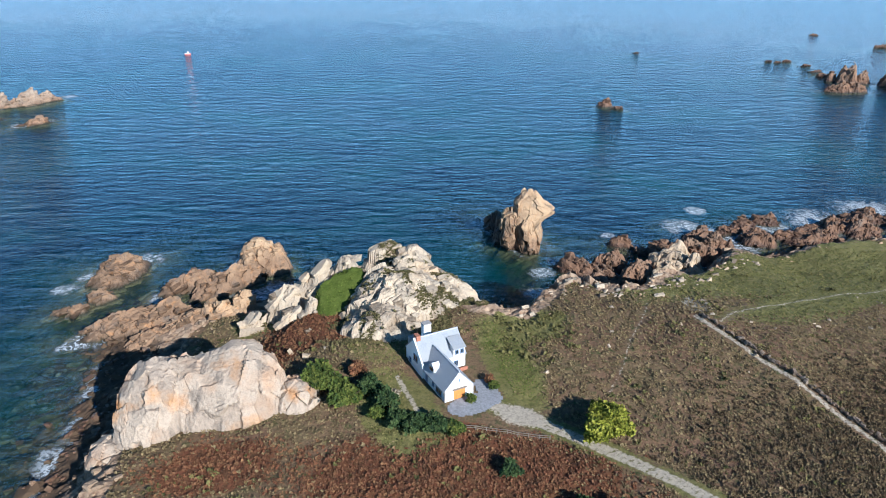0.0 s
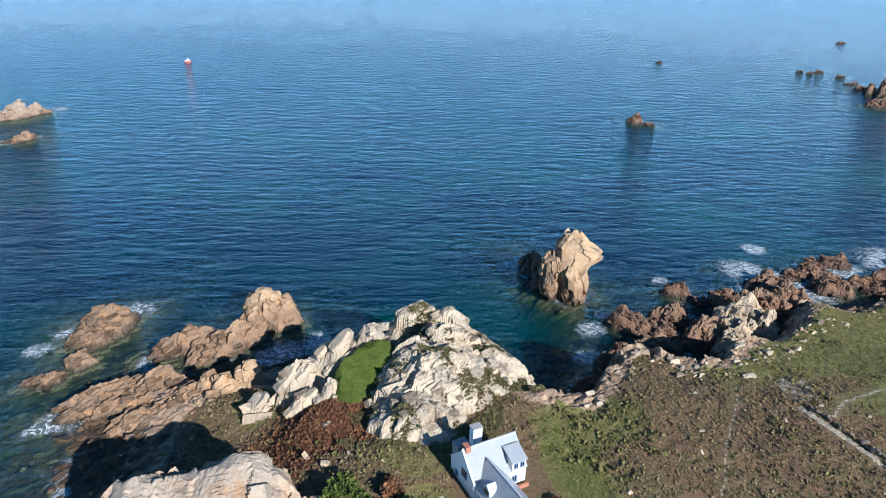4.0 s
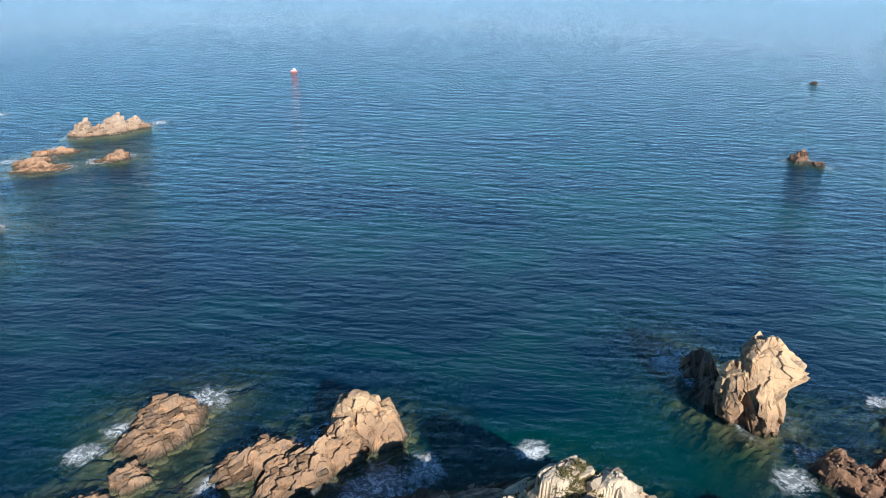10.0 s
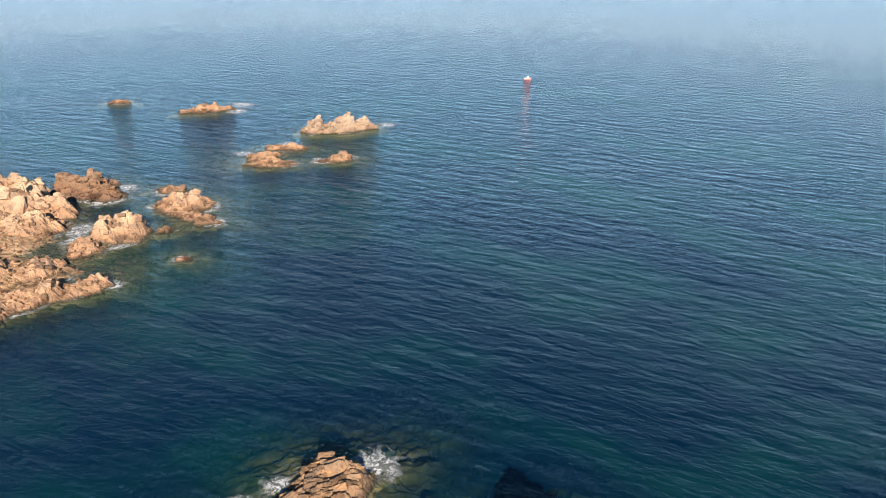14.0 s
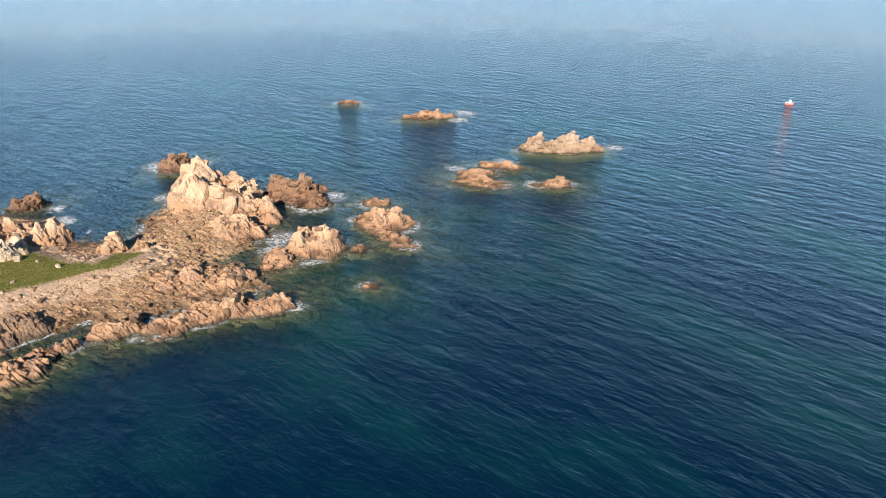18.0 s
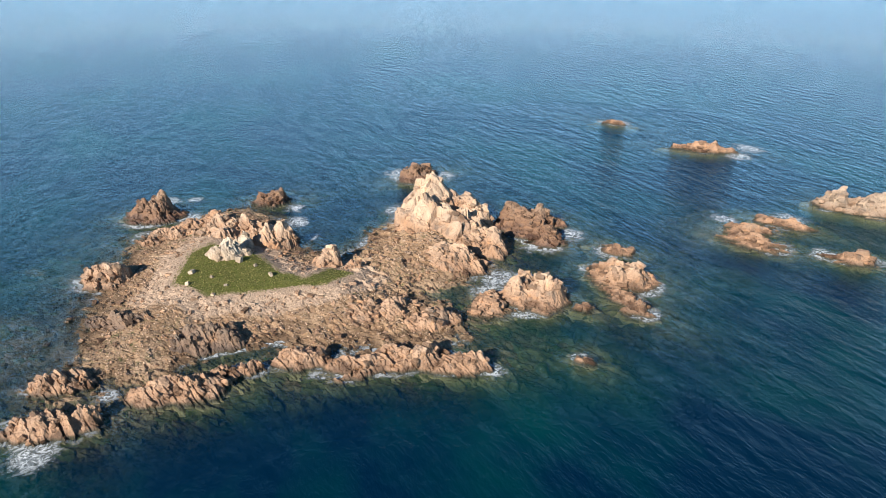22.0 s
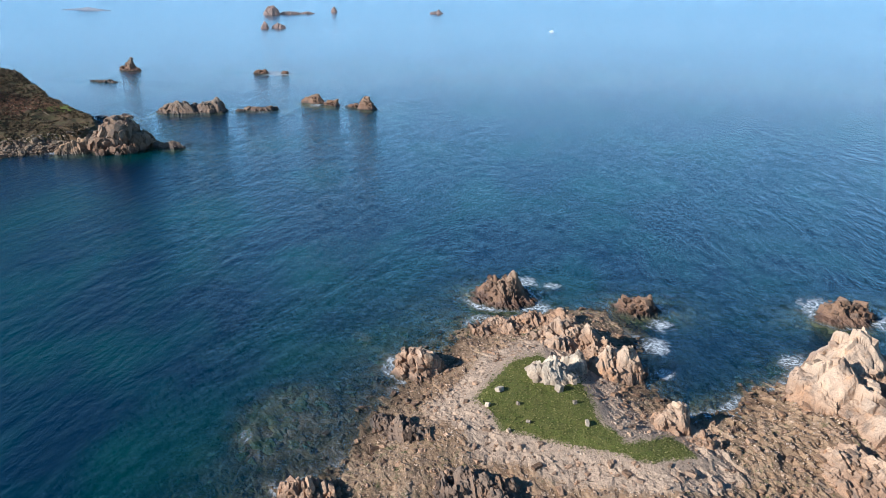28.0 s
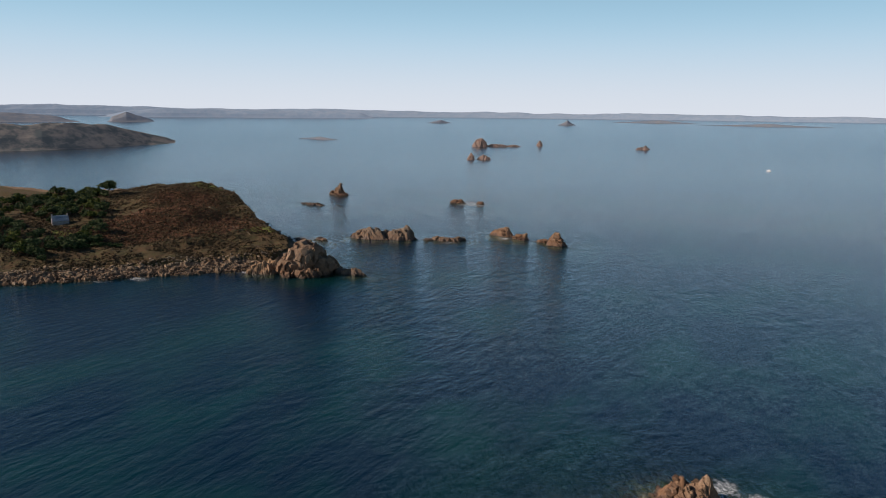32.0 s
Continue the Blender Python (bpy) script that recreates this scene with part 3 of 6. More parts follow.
FOOTPATH = [(33, 118.7), (37.6, 127.3), (40.8, 136.2), (47, 148), (49, 154)]
SIDEPATH = [(46, 147.5), (52, 146), (59, 143)]
SHOREPATH = [(62.8, 143.2), (68.5, 149.8), (83.1, 158.1), (95, 165), (112.6, 175.6), (123, 181), (160, 200)]


def mainland_env(x, y):
    d = inside(x, y, COAST) + 3.0 * (fbm(x / 9, y / 9, 31) - 0.5)
    width = 9 + 7 * step(-x, 10, 70) - 5 * step(x, 2, 12) * step(-x, -72, -60)
    top = spread(x, y, HEIGHTS)
    z = top * step(d, -1.5, width) ** 0.8
    return np.where(d < 0, np.maximum(d * (0.42 - 0.30 * step(-x, 50, 75)), -9), z + 0.15)


def mainland_height(x, y):
    d = inside(x, y, COAST)
    z = mainland_env(x, y)
    zr, rnd = blocky(mainland_env, x, y, 2.6, 28, 1.8, 11, 0.5)
    veg = 0.55 * (fbm(x / 1.6, y / 1.6, 41, 3) - 0.5) + 1.0 * (fbm(x / 9, y / 9, 43, 3) - 0.5)
    shore = 9 + 18 * step(-x, 45, 75) - 2 * step(x, 20, 34)
    rock = np.clip(step(shore - d + 7 * (fbm(x / 6, y / 6, 45) - 0.5), -2.5, 2.5) + 0.0, 0, 1)
    rock = np.maximum(rock, step(-x, -8, -2) * step(y + 0.25 * x, 150, 156))
    tr = np.minimum(along(x, y, TRACK), 30)
    calm = step(tr, 1.5, 4.0) * step(np.hypot(x - 3, y - 122), 11, 15)
    return z * (1 - rock) + zr * rock + veg * (1 - rock) * calm, rnd, rock, d


def ellipse(x, y, cx, cy, rx, ry, turn=0.0):
    c, s = math.cos(radians(turn)), math.sin(radians(turn))
    return 1 - np.hypot(((x - cx) * c + (y - cy) * s) / rx, (-(x - cx) * s + (y - cy) * c) / ry)


def graded(a, b, near0, near1, fine, ratio=1.08):
    """Coordinates that are close together in the middle and wider apart outside."""
    mid = np.arange(near0, near1 + fine, fine)
    lo, hi, w = [mid[0]], [mid[-1]], fine
    while lo[-1] > a:
        w *= ratio
        lo.append(lo[-1] - w)
    w = fine
    while hi[-1] < b:
        w *= ratio
        hi.append(hi[-1] + w)
    return np.concatenate([lo[:0:-1], mid, hi[1:]])


gx, gy = np.meshgrid(graded(-110, 600, -108, 130, 0.74), graded(-300, 290, 84, 250, 0.74), indexing="ij")
z, rnd, rock, d = mainland_height(gx, gy)
w = 0.9 * (fbm(gx / 12, gy / 12, 51) - 0.5)
bracken = np.maximum.reduce([ellipse(gx, gy, 2, 96, 30, 13), ellipse(gx, gy, -30, 144, 22, 10, 20), ellipse(gx, gy, -40, 101, 12, 7)])
grass = np.maximum.reduce([ellipse(gx, gy, 14, 130, 5, 16, 15), ellipse(gx, gy, 100, 190, 60, 22, 25), ellipse(gx, gy, 57, 167, 12, 8, 35), ellipse(gx, gy, 18, 143, 12, 8, 20), ellipse(gx, gy, -8, 114, 7, 12, 30),
                           ellipse(gx, gy, 100, 166, 45, 9, 30) - 0.1, 0.5 - along(gx, gy, TRACK) / 5, ellipse(gx, gy, -14, 136, 7, 8), ellipse(gx, gy, -42, 158, 10, 7)])
bare = np.maximum.reduce([1.0 - along(gx, gy, TRACK) / 1.7, ellipse(gx, gy, 15, 112.5, 6, 3.2, -20) + 0.1, 0.62 - along(gx, gy, WALL) / 1.6, 0.40 - along(gx, gy, FOOTPATH) / 1.1, 0.34 - along(gx, gy, SIDEPATH) / 1.1, 0.40 - along(gx, gy, SHOREPATH) / 1.8,
                          ellipse(gx, gy, 61, 154, 4.5, 8, -15), 0.7 - along(gx, gy, [(-4, 112), (-9, 124)]) / 1.2])
mid = along(gx, gy, TRACK) < 0.35
bare = np.where(mid & (gx > 19), 0.3, bare)
mask = np.stack([rock, np.clip(0.5 + 1.2 * grass + w, 0, 1), np.clip(0.5 + 1.5 * bracken + w, 0, 1), np.clip(0.5 + 0.8 * (bare - 0.3), 0, 1)], -1)
ground = sheet("ground", gx, gy, z, d > -26, M_GROUND, [("mask", mask), ("cell", rnd)], smooth=False)
tagged(ground, "coastal heath with brown bracken, grass and granite shore", "ground", kind="structure")


def ground_z(x, y):
    return float(mainland_height(np.array([[x]], float), np.array([[y]], float))[0][0, 0])


# rocks of the mainland shore
def lean_back(p):
    """A face that leans back towards its top."""
    p = p.copy()
    p[:, 1] += 0.32 * p[:, 2]
    p[:, 2] += 0.9 * np.sin(p[:, 0] / 3.4) * (p[:, 2] > 0)
    return p


monolith("granite_slab", "huge pale pinkish granite slab with orange lichen stains", (-42.5, 117.5, 11.5), (12.5, 7.0, 12.0), M_SLAB, 4.2, 3, lean_back, 0.62, 0.22, groove=0.03)
monolith("granite_slab", "huge whitish granite slab split from its neighbour", (-56.0, 115.5, 9.5), (7.4, 7.5, 12.2), M_SLAB, 3.6, 5, lean_back, 0.66, 0.28, groove=0.04)
monolith("granite_boulder", "pale rounded granite boulder beside the huge slab", (-28.4, 119.5, 12.8), (4.6, 5.0, 4.8), M_SLAB, 3.0, 6, None, 0.75, 0.35)
monolith("granite_boulder", "whitish granite boulder below the slab", (-63.0, 110.0, 5.0), (4.2, 5.0, 5.0), M_SLAB, 3.0, 7, None, 0.75, 0.35)
# domes x, y, rx, ry, turn, top, height at which the radius is taken
BLUFF = [(-9, 153, 16, 12, 10, 25.0, 15), (-15, 176, 12, 8, 20, 23.0, 6), (-8, 175, 10, 8, 0, 22.4, 6), (0, 162, 12, 12, 0, 20.5, 8), (-9, 166, 14, 12, 0, 22.8, 9), (-13, 144, 11, 10, 20, 21.6, 15), (-2, 182, 11, 10, 0, 11, 0), (-20, 185, 13, 9, 30, 10, 0), (-21, 170, 8, 10, 0, 16, 2), (-15, 158, 7, 8, 0, 24.6, 14)]


def bluff_env(x, y):
    """Domes merged into one broken mass."""
    wx, wy = x + 2.2 * (fbm(x / 5, y / 5, 75) - 0.5), y + 2.2 * (fbm(x / 5, y / 5, 76) - 0.5)
    z = 0.0
    for cx, cy, rx, ry, turn, top, foot in BLUFF:
        c, s = math.cos(radians(turn)), math.sin(radians(turn))
        q = np.hypot(((wx - cx) * c + (wy - cy) * s) / rx, (-(wx - cx) * s + (wy - cy) * c) / ry)
        z = z + np.exp(0.9 * np.maximum(top - (top - foot) * q**1.8, -12))
    return np.log(z + 1e-6) / 0.9 - 1.6 * np.clip(fbm(x / 5, y / 5, 77) - 0.5, 0, 1)


bluff = crag("granite_bluff", "high pale granite bluff with grassy ledges behind the house", [l[:6] for l in BLUFF], M_BLUFF, 2.9, 38, 1.6, 5, 0.34, cover=0.7, rough=0.5, lean=0.6, dip=0.25, env=bluff_env)
RIDGE = [(-45, 157, 7, 5, 25, 10.5), (-38, 160, 9, 6, 25, 17.0), (-31, 162, 8, 6, 25, 22.0), (-24, 165.5, 7, 5, 25, 23.5), (-36, 154, 7, 5, 25, 15.0), (-31, 154, 5, 5, 30, 17.5), (-36, 170, 9, 10, 0, 10)]
ridge = crag("slab_ridge", "leaning pale granite slabs beside a green hollow", RIDGE, M_BLUFF, 3.0, 36, 2.4, 6, 0.36, ragged=0.3, bulk=1.8, cover=0.25, slabs=2.3, rise=1.3)
k = Nodes("turf_green")
M_TURF = k.finish(k.mix(k.range(k.noise(0.5, 6, 0.7), 0.35, 0.65), (0.06, 0.085, 0.014), (0.11, 0.135, 0.028)), 0.95, k.bump(k.noise(2.2, 6, 0.7), 0.9, 0.3), 0.1)


def turf_env(x, y):
    """A green slope rising towards the slabs, falling away steeply round its edge."""
    q = ellipse(x, y, -23.0, 155.0, 6.4, 7.0, -30) + 0.5 * (fbm(x / 3, y / 3, 13) - 0.5)
    return 15.6 + 0.52 * (y - 149.0) - 12.0 * np.clip(0.05 - q, 0, 3)


px, py = np.meshgrid(np.arange(-38, -14, 0.4), np.arange(143, 168, 0.4), indexing="ij")
pz = turf_env(px, py) + 0.5 * (fbm(px / 1.3, py / 1.3, 14, 3) - 0.5)
tagged(sheet("turf_slope", px, py, pz, pz > 8.5, M_TURF, smooth=True), "bright green turf filling the hollow below the bluff", "turf", kind="stuff")
ridge_env = lump_height(RIDGE, 6, -4.5, 0.3, 1.8)
q = random.Random(44)
for i in range(46):
    t, v = q.random(), q.uniform(-1, 1)
    x, y = -46 + 22 * t - 3.6 * v, 155.5 + 9.5 * t + 5.5 * v - 1.5 * (t < 0.5)
    if turf_env(np.array([[x]]), np.array([[y]]))[0, 0] > 15.5:
        continue
    top = float(ridge_env(np.array([[x]]), np.array([[y]]))[0, 0])
    if top < 9:
        continue
    long = q.uniform(2.2, 5.0)
    way = Vector((0.66 + q.uniform(-0.12, 0.12), 0.40 + q.uniform(-0.15, 0.15), 0.58 + q.uniform(-0.12, 0.12))) * long
    a = Vector((x, y, top - 0.1 + q.uniform(-0.5, 0.5))) - way * 0.55
    plate("slab", M_BLUFF, a, a + way, q.uniform(1.6, 3.2), q.uniform(0.9, 1.7), 900 + i, ridge)
crag("rock_ridge", "brown tilted granite ridge running into the sea", [(-85, 169, 12, 4.5, 42, 3.8), (-77, 169, 13, 5.5, 40, 5.4), (-66, 166, 12, 6, 38, 7.2), (-56, 168, 9, 6, 36, 9.0), (-74, 160, 9, 4, 40, 3.6)], M_GOLD, 2.2, 43, 2.4, 7, 0.34, ragged=0.35, bulk=2.6, rising=0.5, broken=4, rise=1.25, slabs=2.3, cover=0.9)
monolith("knob_rock", "golden granite knob at the end of a ridge", (-57.5, 205.5, 3.4), (5.2, 4.6, 6.8), M_GOLD, 2.5, 8, None, 0.85, 0.55)
crag("knob_ridge", "brown granite ridge leading out to the knob", [(-52.5, 206, 5.0, 5.0, 40, 7.0), (-60, 198, 6, 5, 40, 6.6), (-66, 191, 8.5, 5.5, 42, 5.2), (-59, 205, 7, 6, 0, 4.5)], M_GOLD, 2.4, 45, 1.7, 8, 0.34, ragged=0.35, bulk=2.6, rising=0.5, broken=4, rise=1.25, slabs=2.5, cover=0.9)
crag("rock_ridge", "low golden rock ridge beside the knob", [(-75, 193, 9.5, 4.4, 44, 4.2)], M_GOLD, 2.2, 45, 2.2, 19, 0.34, ragged=0.35, bulk=2.6, rising=0.5, broken=4, rise=1.25, slabs=2.2, cover=0.9)
crag("sea_rock", "low brown rock of tilted slabs washed by the sea", [(-98.5, 200, 11, 6.5, 66, 4.2), (-103, 204, 6, 4.5, 60, 3.4), (-98, 184.5, 4, 3.2, 50, 2.2), (-103, 177, 4.5, 3.2, 40, 1.8)], M_GOLD, 2.2, 48, 2.6, 9, 0.34, ragged=0.35, bulk=2.6, rising=0.5, broken=4, rise=1.25, slabs=2.1, cover=0.8)


def stack_mould(p):
    """Broad above and narrow at the foot, with a beak to the east and a notched top."""
    z = p[:, 2] / 11.4
    p = p.copy()
    k = 0.66 + 0.40 * np.clip(z + 0.6, 0, 1) - 0.22 * np.clip(z - 0.7, 0, 1) / 0.3
    p[:, 0] = p[:, 0] * k + 0.9 * np.clip(-z, 0, 1) + 2.2 * np.exp(-((z - 0.52) ** 2) / 0.02) * np.clip(p[:, 0] - 0.5, 0, 1.5) - 1.0 * np.exp(-((z - 0.05) ** 2) / 0.02) * (p[:, 0] > 0)
    p[:, 1] = p[:, 1] * (0.85 - 0.12 * z) + 2.0 * z
    return p


stack = monolith("rock_pillar", "tall golden granite sea pillar leaning over the water", (28.0, 225.5, 7.8), (5.4, 7.2, 11.4), M_GOLD, 2.7, 10, stack_mould, 0.7, 0.95, groove=0.16)
shoulder = monolith("shoulder", "", (-6.0, -0.5, -1.2), (2.7, 4.6, 7.0), M_GOLD, 2.2, 12, None, 0.7, 0.9)
shoulder.parent = stack
foot = monolith("foot", "", (-3.4, 3.4, -6.4), (5.0, 7.0, 5.2), M_RED, 2.4, 13, None, 0.75, 0.9)
foot.parent = stack
del shoulder["category"], foot["category"]
ROCKS.append((28.5, 226, 6, 9, 10, 17))
crag("sea_rock", "low dark rock at the foot of the pillar", [(19, 243, 3.5, 5.5, 25, 6.5), (20, 233, 3.5, 6, 0, 3)], M_DARK, 2.8, 60, 1.4, 17, 0.4)
for i, (x, y, rx, ry, t, h) in enumerate([(61, 227, 5, 3.5, -20, 3.6), (66, 221, 3, 2.2, -20, 2.2), (42, 207, 7.5, 5, -40, 5), (54, 210, 7, 4.5, -35, 5.5), (50, 202, 6, 4, -30, 4), (36, 190, 7, 4, 40, 4.5), (47, 193, 8, 5, 30, 6), (60, 200, 8, 5, 20, 8), (72, 206, 9, 7, 20, 9.5), (80, 217, 10, 5, -25, 7), (72, 220, 6, 4, -30, 5), (90, 222, 9, 5, 0, 6), (26, 178, 5, 4, 40, 4), (17, 168, 5, 4, 40, 5), (66, 193, 8, 6, 30, 9.0), (74, 200, 8, 6, 40, 8.5)]):
    crag("shore_rock", "whitish granite rock above the sea's edge" if i in (8, 14, 15) else "reddish brown granite rock at the sea's edge", [(x, y, rx, ry, t, h)], M_BLUFF if i in (8, 14, 15) else M_RED, 2.0, 35 if i % 2 else -40, 1.5, 20 + i, 0.42, 6, group="rocks along the shore", slabs=0.0 if i in (8, 14, 15) else 1.7, ragged=0.8, broken=5)
r = random.Random(5)
for i in range(34):
    t = i / 33
    x, y = 88 + 95 * t + r.uniform(-8, 8), 230 + 26 * t + r.uniform(-12, 9)
    crag("shore_rock", "reddish brown granite rock awash in foam", [(x, y, r.uniform(4, 9), r.uniform(3, 5), r.uniform(-20, 40), r.uniform(1.6, 4.4))], M_RED, 1.9, r.choice((30, -40, 60)), 1.6, 40 + i, 0.5, 4, group="rocks along the shore", slabs=r.uniform(1.3, 2.0), ragged=0.8, broken=4, cover=0.6)
for x, y, rx, ry, t, h in [(97, 436, 4.5, 3.5, 0, 5.5), (103, 430, 3.5, 2, -30, 2), (163, 635, 2.5, 1.5, 0, 1), (372, 760, 5, 2.5, 0, 2), (262, 600, 4, 2, 20, 1.5), (267, 595, 3, 2, 0, 1.1), (276, 600, 4, 2.5, 20, 1.9), (283, 581, 5, 2.5, 20, 1.7), (279, 556, 7, 2.5, 10, 1.6), (276, 538, 5, 3, 0, 3.4),
                           (284, 518, 8, 7, 10, 15.5), (275, 523, 5, 5, 10, 8.5), (292, 516, 7, 6, 0, 10.5), (264, 487, 13, 6.5, 5, 7.5), (274, 487, 7, 5, 0, 8.5), (316, 508, 18, 12, 20, 17), (308, 492, 12, 8, 0, 10), (335, 522, 18, 12, 0, 16), (398, 682, 8, 3, 0, 3.5)]:
    crag("sea_rock", "dark reef rock standing in open sea", [(x, y, rx, ry, t, h * 0.85)], M_RED, 2.6, 30, 1.4, int(x), 0.6, 3, group="reef rocks", slabs=2.4, ragged=1.0, broken=6, cover=0.3)

# ---- skerries ----
M_PINK = granite("granite_pinkish", (0.35, 0.275, 0.205), (0.28, 0.20, 0.14), (0.2, 0.13, 0.085), 0.8, 0.15, 1.5, 6.0)
SK = [("skerry", "pale double-topped granite skerry in open sea", [(-257, 418, 7, 6, 40, 7.4), (-248, 427, 9.5, 8, 40, 8.2), (-240, 436, 7, 5, 50, 5)], M_PINK),
      ("sea_rock", "small pale rock beside the skerry", [(-217, 381, 5, 3.5, 40, 4), (-222, 377, 4, 1.8, 50, 0.9)], M_ISLE),
      ("skerry", "long low skerry with surf behind it", [(-343, 415, 6, 3, 50, 2.0), (-337, 423, 8, 5, 50, 4.6), (-330, 431, 6, 3, 50, 2.2)], M_ISLE),
      ("sea_rock", "low rock awash in surf", [(-395, 412, 7, 3, 30, 2.0)], M_ISLE),
      ("skerry", "low golden skerry awash in surf", [(-242, 361, 9, 5, 20, 3.2), (-250, 368, 7, 4, 40, 3.4)], M_ISLE),
      ("sea_rock", "low rock washed over by surf", [(-250, 383, 9, 4, 30, 2.4)], M_ISLE),
      ("skerry", "brown granite skerry with a low tail", [(-235, 303, 9, 7, 20, 5.8), (-221, 296, 8, 4, 0, 2.4)], M_ISLE),
      ("sea_rock", "low rock with foam round it", [(-254, 314, 6, 3, 30, 1.5)], M_ISLE),
      ("skerry", "rounded brown granite skerry", [(-236, 273, 9, 9, 20, 8.2)], M_ISLE),
      ("sea_rock", "tiny rock just above the water", [(-201, 267, 2.2, 1.6, 20, 0.8)], M_ISLE),
      ("sea_rock", "tiny rock beside the rounded skerry", [(-223, 282, 2.4, 1.8, 20, 1.4)], M_ISLE),
      ("sea_rock", "low rock in the narrow channel", [(-235, 257, 7, 4.5, 120, 3.6)], M_ISLE),
      ("skerry", "ragged brown skerry with surf round it", [(-284, 297, 11, 9, 30, 8.2), (-272, 297, 8, 6, 0, 4.5)], M_RED),
      ("sea_rock", "pointed rock in white surf", [(-349, 281, 8, 5, 100, 7)], M_RED),
      ("sea_rock", "big rounded brown rock off the island", [(-343, 175, 8.5, 7.5, 70, 9)], M_RED),
      ("sea_rock", "low rounded rock off the island", [(-342, 217, 6.5, 5, 90, 4.8)], M_RED)]
for i, (n, l, lumps, m) in enumerate(SK):
    lumps = lumps + [(x, y, rx * 1.3, ry * 1.3, t + 15, h * 0.32) for x, y, rx, ry, t, h in lumps if h > 3]
    crag(n, l, lumps, m, 2.6, 40, 1.5, 60 + i, 0.42, 8, group="skerries", slabs=1.7, ragged=1.25, rise=1.2, cover=0.35, broken=7 if i else 4, bulk=1.7)

# ---- island ----
ISLE = [(-320, 169), (-304, 163), (-291, 157), (-273, 155), (-261, 153), (-249, 151), (-241, 146), (-234, 150), (-236, 157), (-231, 163), (-229, 169), (-236, 176), (-240, 184), (-238, 199), (-229, 206), (-226, 220), (-221, 231), (-221, 245), (-234, 247), (-248, 244),
        (-252, 259), (-262, 273), (-281, 281), (-305, 286), (-318, 284), (-318, 271), (-303, 257), (-300, 245), (-290, 237), (-283, 228), (-290, 221), (-303, 216), (-322, 216), (-338, 207), (-338, 193), (-328, 181)]
TURF = [(-274, 175), (-294, 182), (-300, 190), (-289, 203), (-270, 207), (-263, 212), (-272, 222), (-260, 226), (-256, 217), (-259, 199), (-262, 184)]


def island_env(x, y):
    d = inside(x, y, ISLE) + 5.0 * (fbm(x / 9, y / 9, 131) - 0.5)
    return np.where(d < 0, np.maximum(d * (0.13 - 0.075 * step(-y, -185, -160)), -7), 1.5 * step(d, -1, 12) + 3.0 * step(d, 7, 26) + 0.1)


def island_height(x, y):
    z = island_env(x, y)
    zr, rnd = blocky(island_env, x, y, 2.0, 20, 1.9, 111, 0.6, 0.8)
    g = inside(x, y, TURF)
    k = step(g, -3.5, 0.5)
    flat = step(-x, 232, 246) * step(-y, -235, -215)
    zr = z + (zr - z) * (1 - 0.62 * flat) + 0.5 * (fbm(x / 1.4, y / 1.4, 133, 3) - 0.5)
    return zr * (1 - k) + (z + 0.35 + 0.3 * (fbm(x / 5, y / 5, 137) - 0.5)) * k, rnd, g, inside(x, y, ISLE)


ix, iy = np.meshgrid(np.arange(-375, -180, 0.66), np.arange(98, 330, 0.66), indexing="ij")
z, rnd, g, d = island_height(ix, iy)
pebble = np.clip(0.5 + 0.10 * (6 - np.abs(g + 4)) + 0.8 * (fbm(ix / 8, iy / 8, 139) - 0.55), 0, 1) * (g < 2)
mask = np.stack([np.clip(0.55 - 0.5 * step(g, -9, -4) + 0.5 * (fbm(ix / 7, iy / 7, 140) - 0.5), 0, 1), np.clip(0.5 + 0.5 * g, 0, 1), 0 * g, pebble], -1)
isle = sheet("island_ground", ix, iy, z, d > -48, M_ISLAND, [("mask", mask), ("cell", rnd)])
tagged(isle, "rocky tidal island with pink pebbles and a patch of turf", "island", kind="structure")
